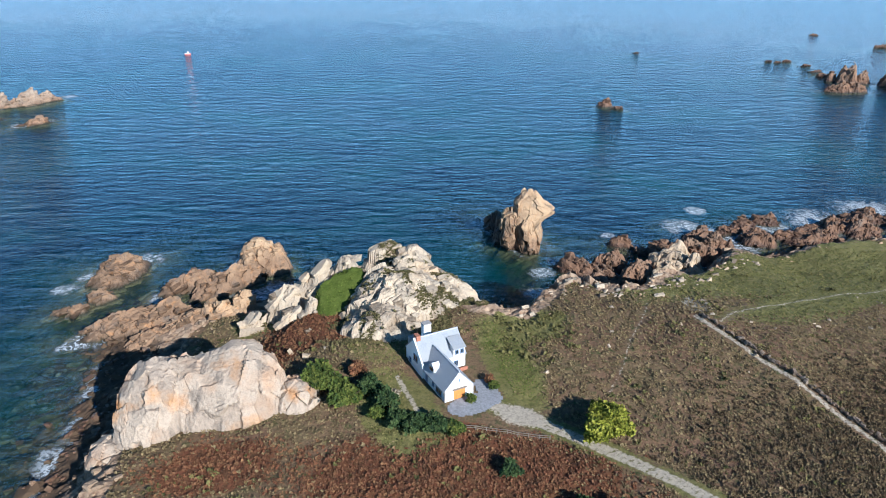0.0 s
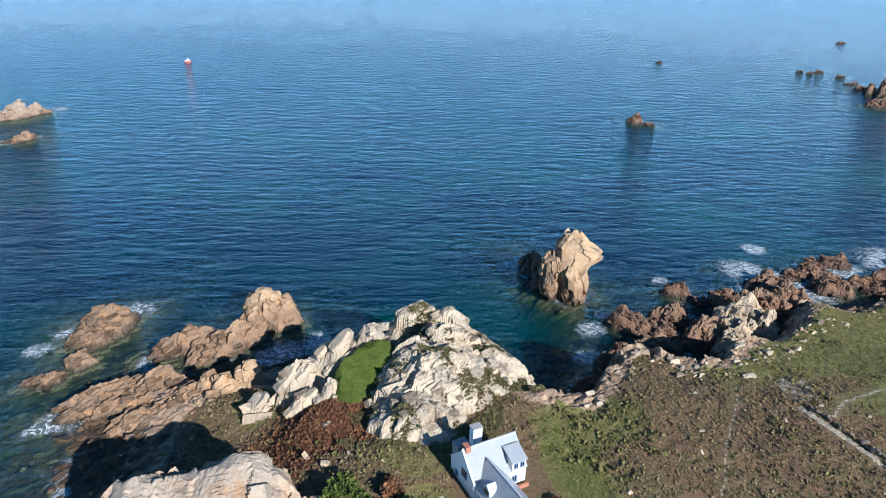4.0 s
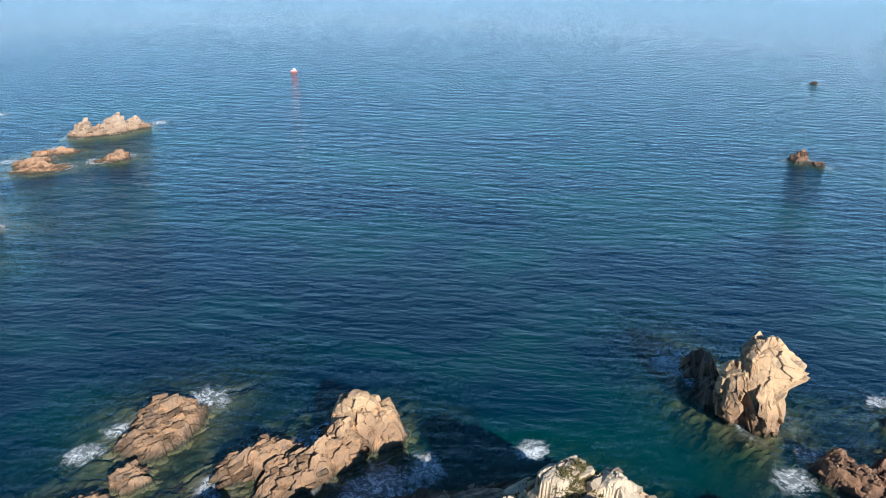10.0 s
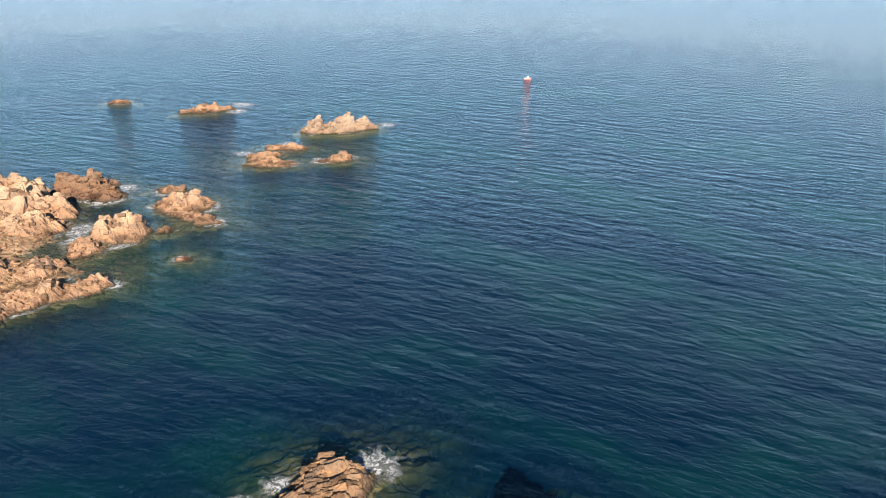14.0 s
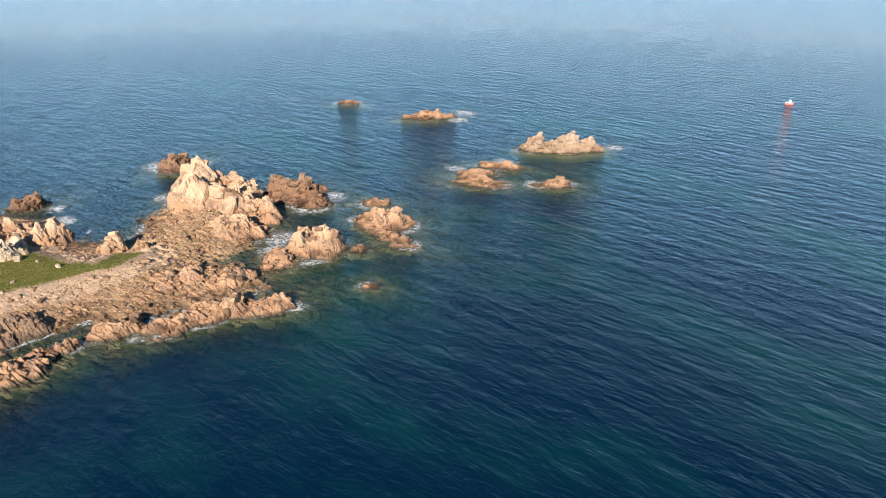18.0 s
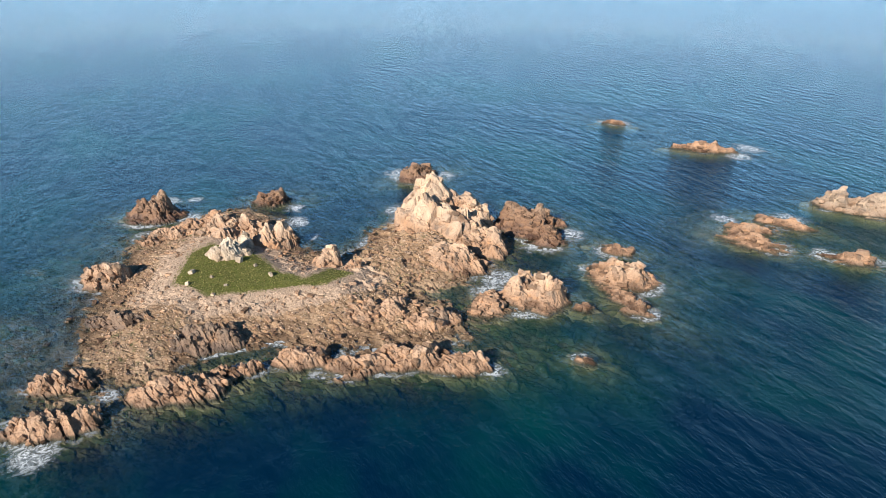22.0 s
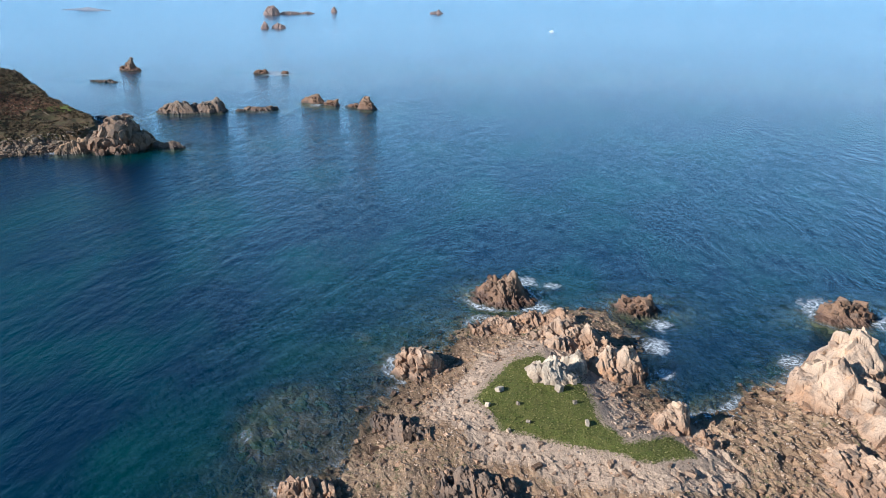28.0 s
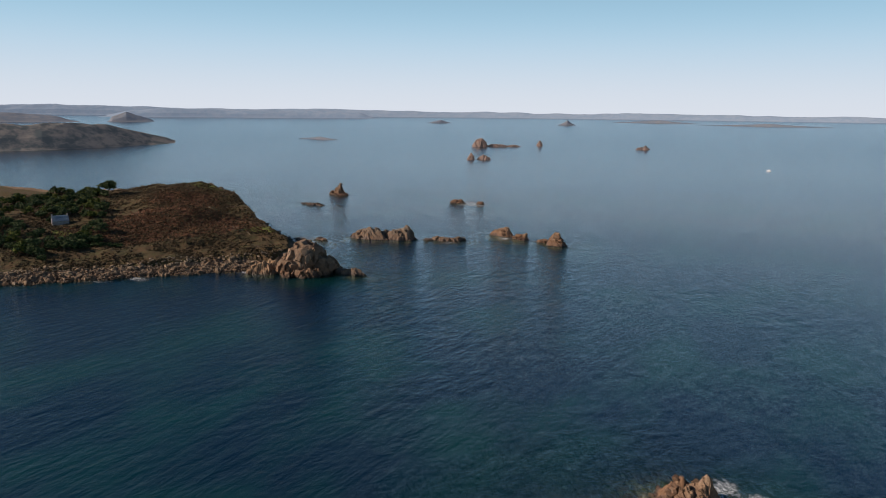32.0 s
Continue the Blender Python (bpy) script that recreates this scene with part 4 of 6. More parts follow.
IC = [("granite_crag", "whitish granite crag beside the turf", [(-288, 194, 9, 6.5, 70, 11.2), (-296, 199, 5, 5, 0, 9.5)], M_WHITE, 1.8),
      ("granite_crag", "dark brown granite crag above the shore", [(-310, 199, 13, 9, 80, 10), (-301, 210, 9, 8, 20, 8.5)], M_ISLE, 2.4),
      ("rock_outcrop", "low brown outcrop on the shore", [(-318, 177, 11, 8, 60, 4.6), (-324, 190, 12, 6, 80, 5)], M_ISLE, 2.2),
      ("rock_outcrop", "blocky pinkish outcrop on the beach", [(-292, 158, 9, 7, 50, 5.2)], M_ISLE, 2.6),
      ("granite_peak", "tall pale granite peak, the island's highest rock", [(-305, 269, 13, 11, 60, 15.5), (-293, 262, 13, 10, 40, 12.5), (-284, 270, 11, 10, 30, 10), (-300, 280, 10, 7, 30, 9)], M_ISLE, 3.4),
      ("granite_crag", "brown crag beside the peak", [(-289, 279, 7, 8, 30, 10.5)], M_ISLE, 2.4),
      ("granite_crag", "broken brown granite slope below the peak", [(-263, 259, 12, 9, 40, 6.2), (-272, 272, 10, 8, 30, 7.2)], M_ISLE, 2.2),
      ("rock_cone", "pale conical rock at the edge of the turf", [(-276, 221, 5, 4.5, 30, 7.4), (-269, 229, 4.5, 4, 30, 6)], M_ISLE, 2.0),
      ("rock_outcrop", "tilted brown strata along the shore", [(-241, 224, 13, 7, 70, 4.8), (-232, 237, 10, 5, 80, 4.4)], M_ISLE, 1.9),
      ("rock_ridge", "jagged brown ridge standing in shallow water", [(-218, 222, 18, 4.5, 75, 4.2), (-210, 238, 8, 3.5, 70, 3.4), (-227, 203, 8, 4, 80, 3)], M_ISLE, 1.9),
      ("rock_ridge", "jagged dark brown ridge at the shore", [(-225, 173, 13, 5.5, 80, 4.8), (-228, 186, 7, 3, 80, 2.4)], M_ISLE, 1.9),
      ("rock_ridge", "small tilted brown rock ridge", [(-238, 149, 8, 5, 70, 4.6)], M_ISLE, 1.9),
      ("rock_ridge", "low tilted rock ridge washed by foam", [(-222, 147, 11, 5.5, 80, 4.2)], M_ISLE, 1.9),
      ("rock_outcrop", "dark broken rocks among pebbles", [(-244, 181, 13, 5, 80, 5.2), (-262, 163, 11, 5, 60, 4.4)], M_DARK, 1.8)]
for i, (n, l, lumps, m, cell) in enumerate(IC):
    whole = m is M_WHITE or n == "granite_peak"
    crag(n, l, lumps, m, cell, 25, 1.9, 80 + i, 0.4, 20, group="island rocks", slabs=0.0 if whole else cell * 0.95, cover=0.6, broken=0 if whole else 6, ragged=0.7 if whole else 1.0, bulk=1.5 if whole else 1.9)

# ---- headland ----
HEAD = [(-330, -330), (-372, -240), (-401, -204), (-432, -172), (-466, -143), (-497, -112), (-505, -92), (-540, -92), (-566, -112), (-590, -150), (-622, -190), (-655, -235), (-672, -290), (-690, -340), (-668, -385), (-655, -440), (-662, -520), (-680, -640), (-685, -700), (-330, -700)]
HEADZ = [(-636, -288, 33), (-622, -238, 28.5), (-600, -275, 31.5), (-602, -208, 22), (-580, -180, 16.5), (-652, -344, 27), (-612, -350, 25), (-604, -386, 20), (-597, -414, 18), (-628, -460, 14), (-628, -511, 13.5), (-643, -590, 13), (-592, -500, 12), (-575, -399, 16), (-489, -278, 13), (-437, -261, 8.5), (-479, -205, 8.5), (-516, -146, 9), (-540, -180, 15), (-560, -230, 25), (-540, -300, 19),
         (-500, -420, 14), (-420, -330, 9), (-440, -600, 7), (-660, -600, 10), (-405, -215, 3.4), (-446, -176, 3.4), (-488, -128, 3.4)]


def head_env(x, y):
    d = inside(x, y, HEAD) + 6.0 * (fbm(x / 16, y / 16, 231) - 0.5)
    top = spread(x, y, HEADZ) + 2.5 * (fbm(x / 30, y / 30, 233) - 0.5)
    return np.where(d < 0, np.maximum(d * 0.35, -9), np.minimum(top, 0.22 * d + np.maximum(0, d - 15) * 2.2) + 0.2)


def head_height(x, y):
    d = inside(x, y, HEAD)
    z = head_env(x, y)
    zr, rnd = blocky(head_env, x, y, 4.0, 40, 1.3, 211, 0.6)
    beach = step(16 + 3 * (fbm(x / 9, y / 9, 235) - 0.5) - d, -2, 3)
    sea = step(-x, 585, 640) * step(34 - d, 0, 10)
    rock = np.maximum(beach, sea)
    veg = 1.6 * (fbm(x / 5, y / 5, 237, 4) - 0.5) + 3.0 * (fbm(x / 17, y / 17, 239, 3) - 0.5) * step(d, 18, 34)
    return z * (1 - rock) + zr * rock + veg * (1 - rock), rnd, rock, d


hx, hy = np.meshgrid(graded(-780, -320, -660, -395, 1.5), graded(-720, -60, -340, -70, 1.5), indexing="ij")
z, rnd, rock, d = head_height(hx, hy)
w = 0.9 * (fbm(hx / 18, hy / 18, 251) - 0.5)
bracken = np.maximum.reduce([ellipse(hx, hy, -530, -215, 60, 36, -50), ellipse(hx, hy, -585, -255, 30, 40, 0) - 0.2])
lawn = np.maximum.reduce([ellipse(hx, hy, -482, -264, 8, 14, -35), ellipse(hx, hy, -497, -245, 8, 5, -50) - 0.1, ellipse(hx, hy, -640, -270, 20, 40) - 0.2, ellipse(hx, hy, -560, -150, 8, 18, 40) - 0.1])
barep = np.maximum.reduce([0.7 - along(hx, hy, [(-545, -150), (-560, -200), (-590, -235)]) / 1.6, 0.6 - along(hx, hy, [(-560, -360), (-600, -480), (-590, -560)]) / 3, 0.55 - along(hx, hy, [(-500, -200), (-535, -190), (-560, -160)]) / 1.5])
mask = np.stack([rock, np.clip(0.5 + 1.4 * lawn + 0.4 * w, 0, 1), np.clip(0.5 + 1.5 * bracken + w, 0, 1), np.clip(0.5 + 0.8 * (barep - 0.3), 0, 1)], -1)
head = sheet("headland_ground", hx, hy, z, d > -25, M_HEAD, [("mask", mask), ("cell", rnd)])
tagged(head, "dark bracken-covered headland above a boulder beach", "headland", kind="structure")
headrock = monolith("granite_headrock", "massive pale granite rock at the headland's tip", (-513, -78, 5), (11, 10, 13.5), M_RED, 4.0, 300, None, 0.55, 1.1, groove=0.12)
for n, (c, rr) in enumerate([((6, -8, -3), (8, 7, 9)), ((-5, 8, -3), (8, 8, 9)), ((10, 4, -6), (5, 6, 6)), ((15, -2, -5), (3.2, 3.6, 3.5)), ((8, 11, -5), (4, 4, 5))]):
    lump = monolith("granite_block", "", c, rr, M_RED, 3.2, 303 + n, None, 0.6, 1.1, groove=0.12)
    lump.parent = headrock
    del lump["category"]
crag("rock_outcrop", "broken granite rocks below the headland's tip", [(-501, -99, 11, 7, -45, 7), (-526, -70, 7, 7, 0, 8)], M_GOLD, 3.5, 60, 1.4, 302, 0.6)
crag("sea_rock", "low brown rock off the headland's tip", [(-523, -50, 8, 4, 100, 4.2), (-522, -58, 4, 3, 90, 4)], M_DARK, 3, 60, 1.4, 301, 0.7, 5)
for i, (lumps, lab) in enumerate([([(-635, -110, 18, 8, 107, 9), (-642, -88, 14, 7, 107, 9.5)], "long dark islet with a ragged top"), ([(-655, -57, 17, 3.5, 107, 3)], "low flat reef awash in surf"),
                                  ([(-699, -26, 11, 6, 67, 8), (-690, -6, 8, 5, 67, 4.5)], "brown striped islet off the headland"), ([(-681, 27, 8, 6.5, 67, 9.6), (-686, 14, 9, 4, 67, 3)], "blocky brown islet off the headland"),
                                  ([(-864, -302, 14, 8, 60, 6), (-862, -300, 6, 5, 60, 13)], "pointed islet like a tower"), ([(-776, -273, 19, 3.5, 85, 2.4)], "low dark reef off the headland"),
                                  ([(-868, -148, 10, 4, 105, 4.5)], "low brown islet far from shore"), ([(-872, -123, 5, 3.5, 105, 4)], "small round islet far from shore"), ([(-600, -150, 14, 3, 60, 1.5), (-612, -140, 9, 2.5, 60, 1.2)], "low reef at the headland's foot")]):
    crag("islet", lab, lumps, M_DARK if i in (0, 1, 5, 8) else M_RED, 4, 70, 1.3, 310 + i, 0.7, 5, group="islets off the headland", slabs=3.0, ragged=1.0, broken=7, cover=0.25)

# ---- sea ----
CENTRE = (-160.0, 195.0)


def far_off(x, y):
    """Draws distance in beyond 1.5 km, so that far shores stay on the sheet of the sea."""
    dx, dy = x - CENTRE[0], y - CENTRE[1]
    big = np.hypot(dx, dy)
    a = 6.6e-4
    u = np.where(big > 1500, (-1 + np.sqrt(1 + 4 * a * np.maximum(big - 1500, 0))) / (2 * a), 0)
    r = np.where(big > 1500, 1500 + u, big)
    k = np.where(big > 0, r / np.maximum(big, 1e-6), 1)
    return CENTRE[0] + dx * k, CENTRE[1] + dy * k, 99.0 * (1 - k)


def sea_level(x, y):
    r = np.hypot(x - CENTRE[0], y - CENTRE[1])
    u = np.maximum(r - 1500, 0)
    return np.where(r > 1500, 99.0 * (1 - r / (1500 + u + 6.6e-4 * u * u)), 0.0)


def shoal_depth(x, y):
    """Depth of the water round the rocks and shores, in metres, before the small rocks on the bed."""
    wob = 7 * (fbm(x / 9, y / 9, 401) - 0.5)
    d = -inside(x, y, COAST) + wob
    z = -0.5 - np.maximum(d, 0) * (0.26 - 0.19 * step(-x, 50, 75))
    d = -inside(x, y, ISLE) + wob
    z = np.maximum(z, -0.5 - np.maximum(d, 0) * (0.24 - 0.17 * step(-y, -185, -155)))
    d = -inside(x, y, HEAD) + wob
    z = np.maximum(z, -0.5 - np.maximum(d, 0) * 0.35)
    for cx, cy, rx, ry, t, h in ROCKS:
        c, e = math.cos(radians(t)), math.sin(radians(t))
        q = np.hypot(((x - cx) * c + (y - cy) * e) / rx, (-(x - cx) * e + (y - cy) * c) / ry)
        z = np.maximum(z, -0.4 - np.maximum((q - 1) * min(rx, ry) + 0.6 * wob, 0) * (0.20 if cx < 40 else 0.34))
    for cx, cy, rx, ry, t, top in BANKS:
        z = np.maximum(z, top - 7 * np.clip(0.55 - ellipse(x, y, cx, cy, rx, ry, t), 0, 1) + 0.12 * wob)
    return -np.maximum(z, -9.0)


# drowned ledges: x, y, rx, ry, turn, level of the top
BANKS = [(-103, 192, 22, 9, 60, -1.2), (-90, 216, 9, 5, 40, -1.0), (-80, 186, 22, 7, 42, -1.3), (28, 206, 9, 15, 0, -1.6), (50, 231, 20, 10, 10, -1.8), (82, 246, 18, 10, 20, -1.6), (-206, 262, 18, 10, 40, -1.6), (-207, 286, 20, 9, 10, -2.0), (-226, 330, 24, 14, 60, -2.4), (-306, 138, 9, 5, 30, -0.9), (-262, 133, 34, 22, 10, -0.9), (-40, 214, 14, 7, 30, -2.0)]


def sea_material():
    k = Nodes("sea_water")
    depth = k.attr("depth").outputs["Fac"]
    foam = k.attr("foam").outputs["Fac"]
    far = k.attr("far_out").outputs["Fac"]
    patch = k.noise(0.012, 4, 0.55, k.coords((1.0, 1.6, 1.0), 0.4))
    c = k.mix(k.range(patch, 0.45, 0.62), (0.0001, 0.0115, 0.030), (0.0002, 0.033, 0.034))
    slick = k.range(k.noise(0.0045, 4, 0.6, k.coords((1.0, 2.2, 1.0), 0.35), 0.6), 0.40, 0.60, 0.85, 1.05)
    turn = -0.15
    w1 = k.noise(0.36, 5, 0.64, k.coords((1.0, 1.7, 1.0), turn))
    w2 = k.noise(1.2, 5, 0.68, k.coords((1.0, 1.9, 1.0), turn + 0.25))
    w3 = k.noise(0.07, 3, 0.5, k.coords((1.0, 2.8, 1.0), turn))
    w4 = k.noise(0.15, 3, 0.55, k.coords((1.0, 2.2, 1.0), turn - 0.12))
    h = k.math("ADD", k.math("ADD", k.math("MULTIPLY", w1, 1.3), k.math("MULTIPLY", w2, 0.5)), k.math("ADD", k.math("MULTIPLY", w3, 3.2), k.math("MULTIPLY", w4, 1.8)))
    nrm = k.bump(k.math("MULTIPLY", h, k.math("MULTIPLY", k.range(far, 0, 1, 1.0, 0.8), slick)), 0.31, 1.0)
    lace = k.math("MULTIPLY", k.range(k.noise(0.42, 6, 0.72, distort=1.8), 0.46, 0.60), k.range(k.noise(1.8, 5, 0.7), 0.32, 0.58))
    f = k.math("MULTIPLY", k.range(k.math("ADD", foam, k.range(k.noise(0.2, 6, 0.72, distort=2.0), 0.25, 0.75, -0.6, 0.6)), 0.28, 0.66), k.math("ADD", lace, 0.28), clamp=True)
    f = k.math("MINIMUM", f, foam, clamp=True)
    body, clear, water, gloss, top = k.add("BsdfDiffuse"), k.add("BsdfTransparent"), k.add("MixShader"), k.add("BsdfGlossy"), k.add("MixShader")
    k.put(body.inputs[0], k.mix(f, c, (0.75, 0.78, 0.78)))
    tint = k.add("CombineColor")
    for n, fall in enumerate((-0.22, -0.06, -0.10)):
        k.put(tint.inputs[n], k.math("POWER", 2.7183, k.math("MULTIPLY", depth, fall)))
    k.put(clear.inputs[0], tint.outputs[0])
    seen = k.math("MULTIPLY", k.math("POWER", 2.7183, k.math("MULTIPLY", depth, -0.36)), k.math("SUBTRACT", 1.0, f, clamp=True))
    k.put(water.inputs[0], k.math("MULTIPLY", seen, k.range(depth, 1.0, 6.0, 0.94, 0.0)))
    k.put(water.inputs[1], body.outputs[0]), k.put(water.inputs[2], clear.outputs[0])
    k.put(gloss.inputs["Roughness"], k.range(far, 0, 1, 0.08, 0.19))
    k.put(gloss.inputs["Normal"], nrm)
    # Gloss colour dims and blues reflections near the centre, leaves them full far off.
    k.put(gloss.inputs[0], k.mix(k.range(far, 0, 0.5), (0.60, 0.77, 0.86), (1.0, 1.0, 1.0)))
    skin = k.add("LayerWeight")
    skin.inputs[0].default_value = 0.5
    k.put(skin.inputs["Normal"], nrm)
    sheen = k.math("ADD", k.math("MULTIPLY", k.math("POWER", skin.outputs["Facing"], 5.0), 0.98), 0.02)
    k.put(top.inputs[0], k.math("MULTIPLY", sheen, k.math("SUBTRACT", 1.0, f, clamp=True)))
    k.put(top.inputs[1], water.outputs[0]), k.put(top.inputs[2], gloss.outputs[0])
    k.tree.nodes.remove(k.bsdf)
    k.put(k.out.inputs[0], top.outputs[0])
    return k.mat


# surf: x, y, reach
SURF = [(87, 245, 7), (94, 239, 8), (99, 234, 8), (102, 230, 7), (97, 261, 3.5), (108, 240, 6), (120, 243, 7), (140, 250, 11), (165, 262, 12), (-95, 213, 4.5), (-112, 190, 3.5), (-109, 199, 3), (14, 246, 6.5), (17, 238, 3), (-50, 190, 7), (-42, 198, 4), (-20, 206, 3), (37, 214, 3), (31, 206, 4), (28, 191, 4), (58, 236, 2.5), (66, 224, 2.5), (-53, 186, 4),
        (-337, 186, 5), (-357, 181, 4), (-356, 190, 3), (-348, 290, 6), (-356, 276, 7), (-316, 258, 5), (-288, 308, 6), (-272, 307, 6), (-266, 292, 5), (-302, 290, 4), (-250, 268, 7), (-243, 262, 6), (-333, 224, 4), (-318, 222, 4), (-303, 223, 3),
        (-254, 312, 6), (-234, 364, 6), (-252, 388, 7), (-262, 368, 5), (-330, 445, 7), (-322, 432, 6), (-394, 416, 6), (-232, 446, 5), (-226, 376, 4), (-217, 211, 3), (-206, 244, 3), (-214, 144, 5), (-230, 158, 2.5), (-590, -150, 8), (-650, -55, 8), (-660, -45, 6)]
wx, wy = np.meshgrid(graded(-5200, 5200, -420, 190, 1.7, 1.07), graded(-5200, 5200, 95, 460, 1.7, 1.07), indexing="ij")
depth = shoal_depth(wx, wy)
foam = np.zeros(wx.shape)
for cx, cy, rr in SURF:
    foam = np.maximum(foam, np.clip(1.25 - np.hypot(wx - cx, wy - cy) / (rr * (0.75 + 1.0 * fbm(wx / 6, wy / 6, 407))), 0, 1))
foam = np.maximum(foam, np.clip(3.2 * (fbm(wx / 14, wy / 14, 405) - 0.38), 0.15, 1.0) * np.clip(3.5 * (0.85 - depth), 0, 1))
# Distance from the centre, 0 to 1; drives ripples, roughness and reflection colour.
far_out = step(np.hypot(wx - CENTRE[0], wy - CENTRE[1]), 260, 1150)
ring = np.hypot(wx - CENTRE[0], wy - CENTRE[1]) < 4760
sea = sheet("sea", wx, wy, sea_level(wx, wy), ring, sea_material(), [("depth", depth), ("foam", foam), ("far_out", far_out)], smooth=True)
tagged(sea, "deep blue sea with small waves and surf round the rocks", "sea", kind="structure")
k = Nodes("sea_bed")
c = k.mix(k.range(k.noise(0.16, 5, 0.65), 0.40, 0.60), (0.055, 0.075, 0.026), (0.16, 0.135, 0.065))
c = k.mix(k.range(k.noise(0.5, 6, 0.7), 0.56, 0.68), c, (0.30, 0.24, 0.14))
M_BED = k.finish(k.mix(1.0, c, k.ramp(k.attr("cell").outputs["Fac"], (0.0, (0.5, 0.5, 0.5)), (1.0, (1.3, 1.25, 1.2))), "MULTIPLY"), 0.9, k.bump(k.noise(1.2, 6, 0.7), 0.8, 0.5))
bed = raw_mesh("seabed", np.array([(-2600, -2600, -9.2), (2600, -2600, -9.2), (2600, 2600, -9.2), (-2600, 2600, -9.2)]), np.array([[0, 1, 2, 3]]), M_BED)
tagged(bed, "weedy sea bed under shallow water", "sea bed", kind="structure")
for x0, x1, y0, y1 in ((-140, 130, 125, 280), (-380, -175, 90, 335), (-275, -200, 335, 400)):
    bx, by = np.meshgrid(np.arange(x0, x1, 0.95), np.arange(y0, y1, 0.95), indexing="ij")
    dz = shoal_depth(bx, by)
    rough, rnd = blocky(lambda x, y: 0 * x, bx, by, 2.6, 38, 1.9, 71, 0.9, 0.5)
    bz = np.minimum(-dz + rough * np.clip(dz / 1.2, 0.25, 1.4) - 0.15, -0.12)
    tagged(sheet("drowned_ledge", bx, by, bz, dz < 7.0, M_BED, [("cell", rnd)]), "weedy rock ledges under clear shallow water", "sea bed", kind="structure")


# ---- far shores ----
# Distance haze is put into the base colour, with a glow to lift it.
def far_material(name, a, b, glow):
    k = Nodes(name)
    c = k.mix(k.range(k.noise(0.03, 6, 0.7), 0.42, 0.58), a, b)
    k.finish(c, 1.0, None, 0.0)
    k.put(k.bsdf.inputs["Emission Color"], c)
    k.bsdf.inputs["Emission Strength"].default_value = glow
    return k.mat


# Land colours already mixed with haze; the last number is the glow.
M_FAR = far_material("far_land_haze_tint", (0.21, 0.28, 0.36), (0.25, 0.31, 0.38), 0.42)
M_BAY = far_material("wooded_headland_haze_tint", (0.085, 0.10, 0.105), (0.20, 0.185, 0.17), 0.26)
M_FARMID = far_material("far_island_haze_tint", (0.16, 0.19, 0.23), (0.21, 0.22, 0.24), 0.26)
M_FARROCK = far_material("far_rock_haze_tint", (0.30, 0.21, 0.17), (0.20, 0.15, 0.13), 0.12)


def far_land(name, label, line, heights, mat, seed, depth=0.04):
    """A low distant coast: a ridge line with slopes before and behind; true places are drawn in by far_off."""
    line = np.array(line, float)
    n = 260
    t = np.linspace(0, len(line) - 1, n)
    x, y = np.interp(t, np.arange(len(line)), line[:, 0]), np.interp(t, np.arange(len(line)), line[:, 1])
    h = np.interp(t, np.arange(len(line)), heights)
    h = h * (0.7 + 0.6 * fbm(x / (60 + 0.04 * np.hypot(x, y)), y / (60 + 0.04 * np.hypot(x, y)), seed, 3)) * step(t, 0, 0.3) * step(len(line) - 1 - t, 0, 0.3)
    rows = []
    for v in np.linspace(0, 1, 12):
        k = 1 - depth + 1.6 * depth * v
        up = step(v, 0.0, 0.3) * 0.45 + 0.55 * step(v, 0.15, 0.7) if v < 0.9 else 0.0
        px, py, pz = far_off(CENTRE[0] + (x - CENTRE[0]) * k, CENTRE[1] + (y - CENTRE[1]) * k)
        scale = np.hypot(px - CENTRE[0], py - CENTRE[1]) / np.hypot(x - CENTRE[0], y - CENTRE[1])
        wide = 25 + 0.02 * np.hypot(x, y)
        bumpy = 1 + 0.22 * (fbm(x / wide + 2 * v, y / wide - 2 * v, seed + 3, 3) - 0.5) * (up > 0)
        rows.append((px, py, pz + h * up * bumpy * scale - 0.6 * (up == 0)))
    X, Y, Z = (np.stack([r[i] for r in rows]) for i in range(3))
    return tagged(sheet(name, X, Y, Z, np.ones(X.shape, bool), mat), label, "distant land", kind="structure")


far_land("backdrop_coast", "distant low coast, its colour tinted with blue haze", [(-1200, -11500), (-3600, -9800), (-6000, -8200), (-8200, -6500), (-9900, -4200), (-10800, -1500), (-11200, 1200), (-11000, 4000)], [150, 130, 110, 90, 80, 75, 60, 55], M_FAR, 501)


far_land("backdrop_point", "distant wooded point, its colour tinted with blue haze", [(-5200, -6300), (-6000, -5600), (-6800, -4900), (-7300, -4300)], [70, 85, 80, 40], M_FAR, 503, 0.03)
far_land("backdrop_islands", "distant low islands, their colour tinted with haze", [(-2700, -4650), (-3000, -4480), (-3431, -4217)], [60, 65, 20], M_FARMID, 505, 0.05)
far_land("backdrop_islet", "distant hump-backed islet, its colour tinted with haze", [(-3588, -4138), (-3700, -4080), (-3780, -4040), (-3869, -3996)], [20, 60, 40, 5], M_FARMID, 507, 0.03)
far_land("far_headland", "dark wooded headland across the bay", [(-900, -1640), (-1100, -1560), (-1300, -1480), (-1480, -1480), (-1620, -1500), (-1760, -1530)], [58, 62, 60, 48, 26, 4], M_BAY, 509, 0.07)
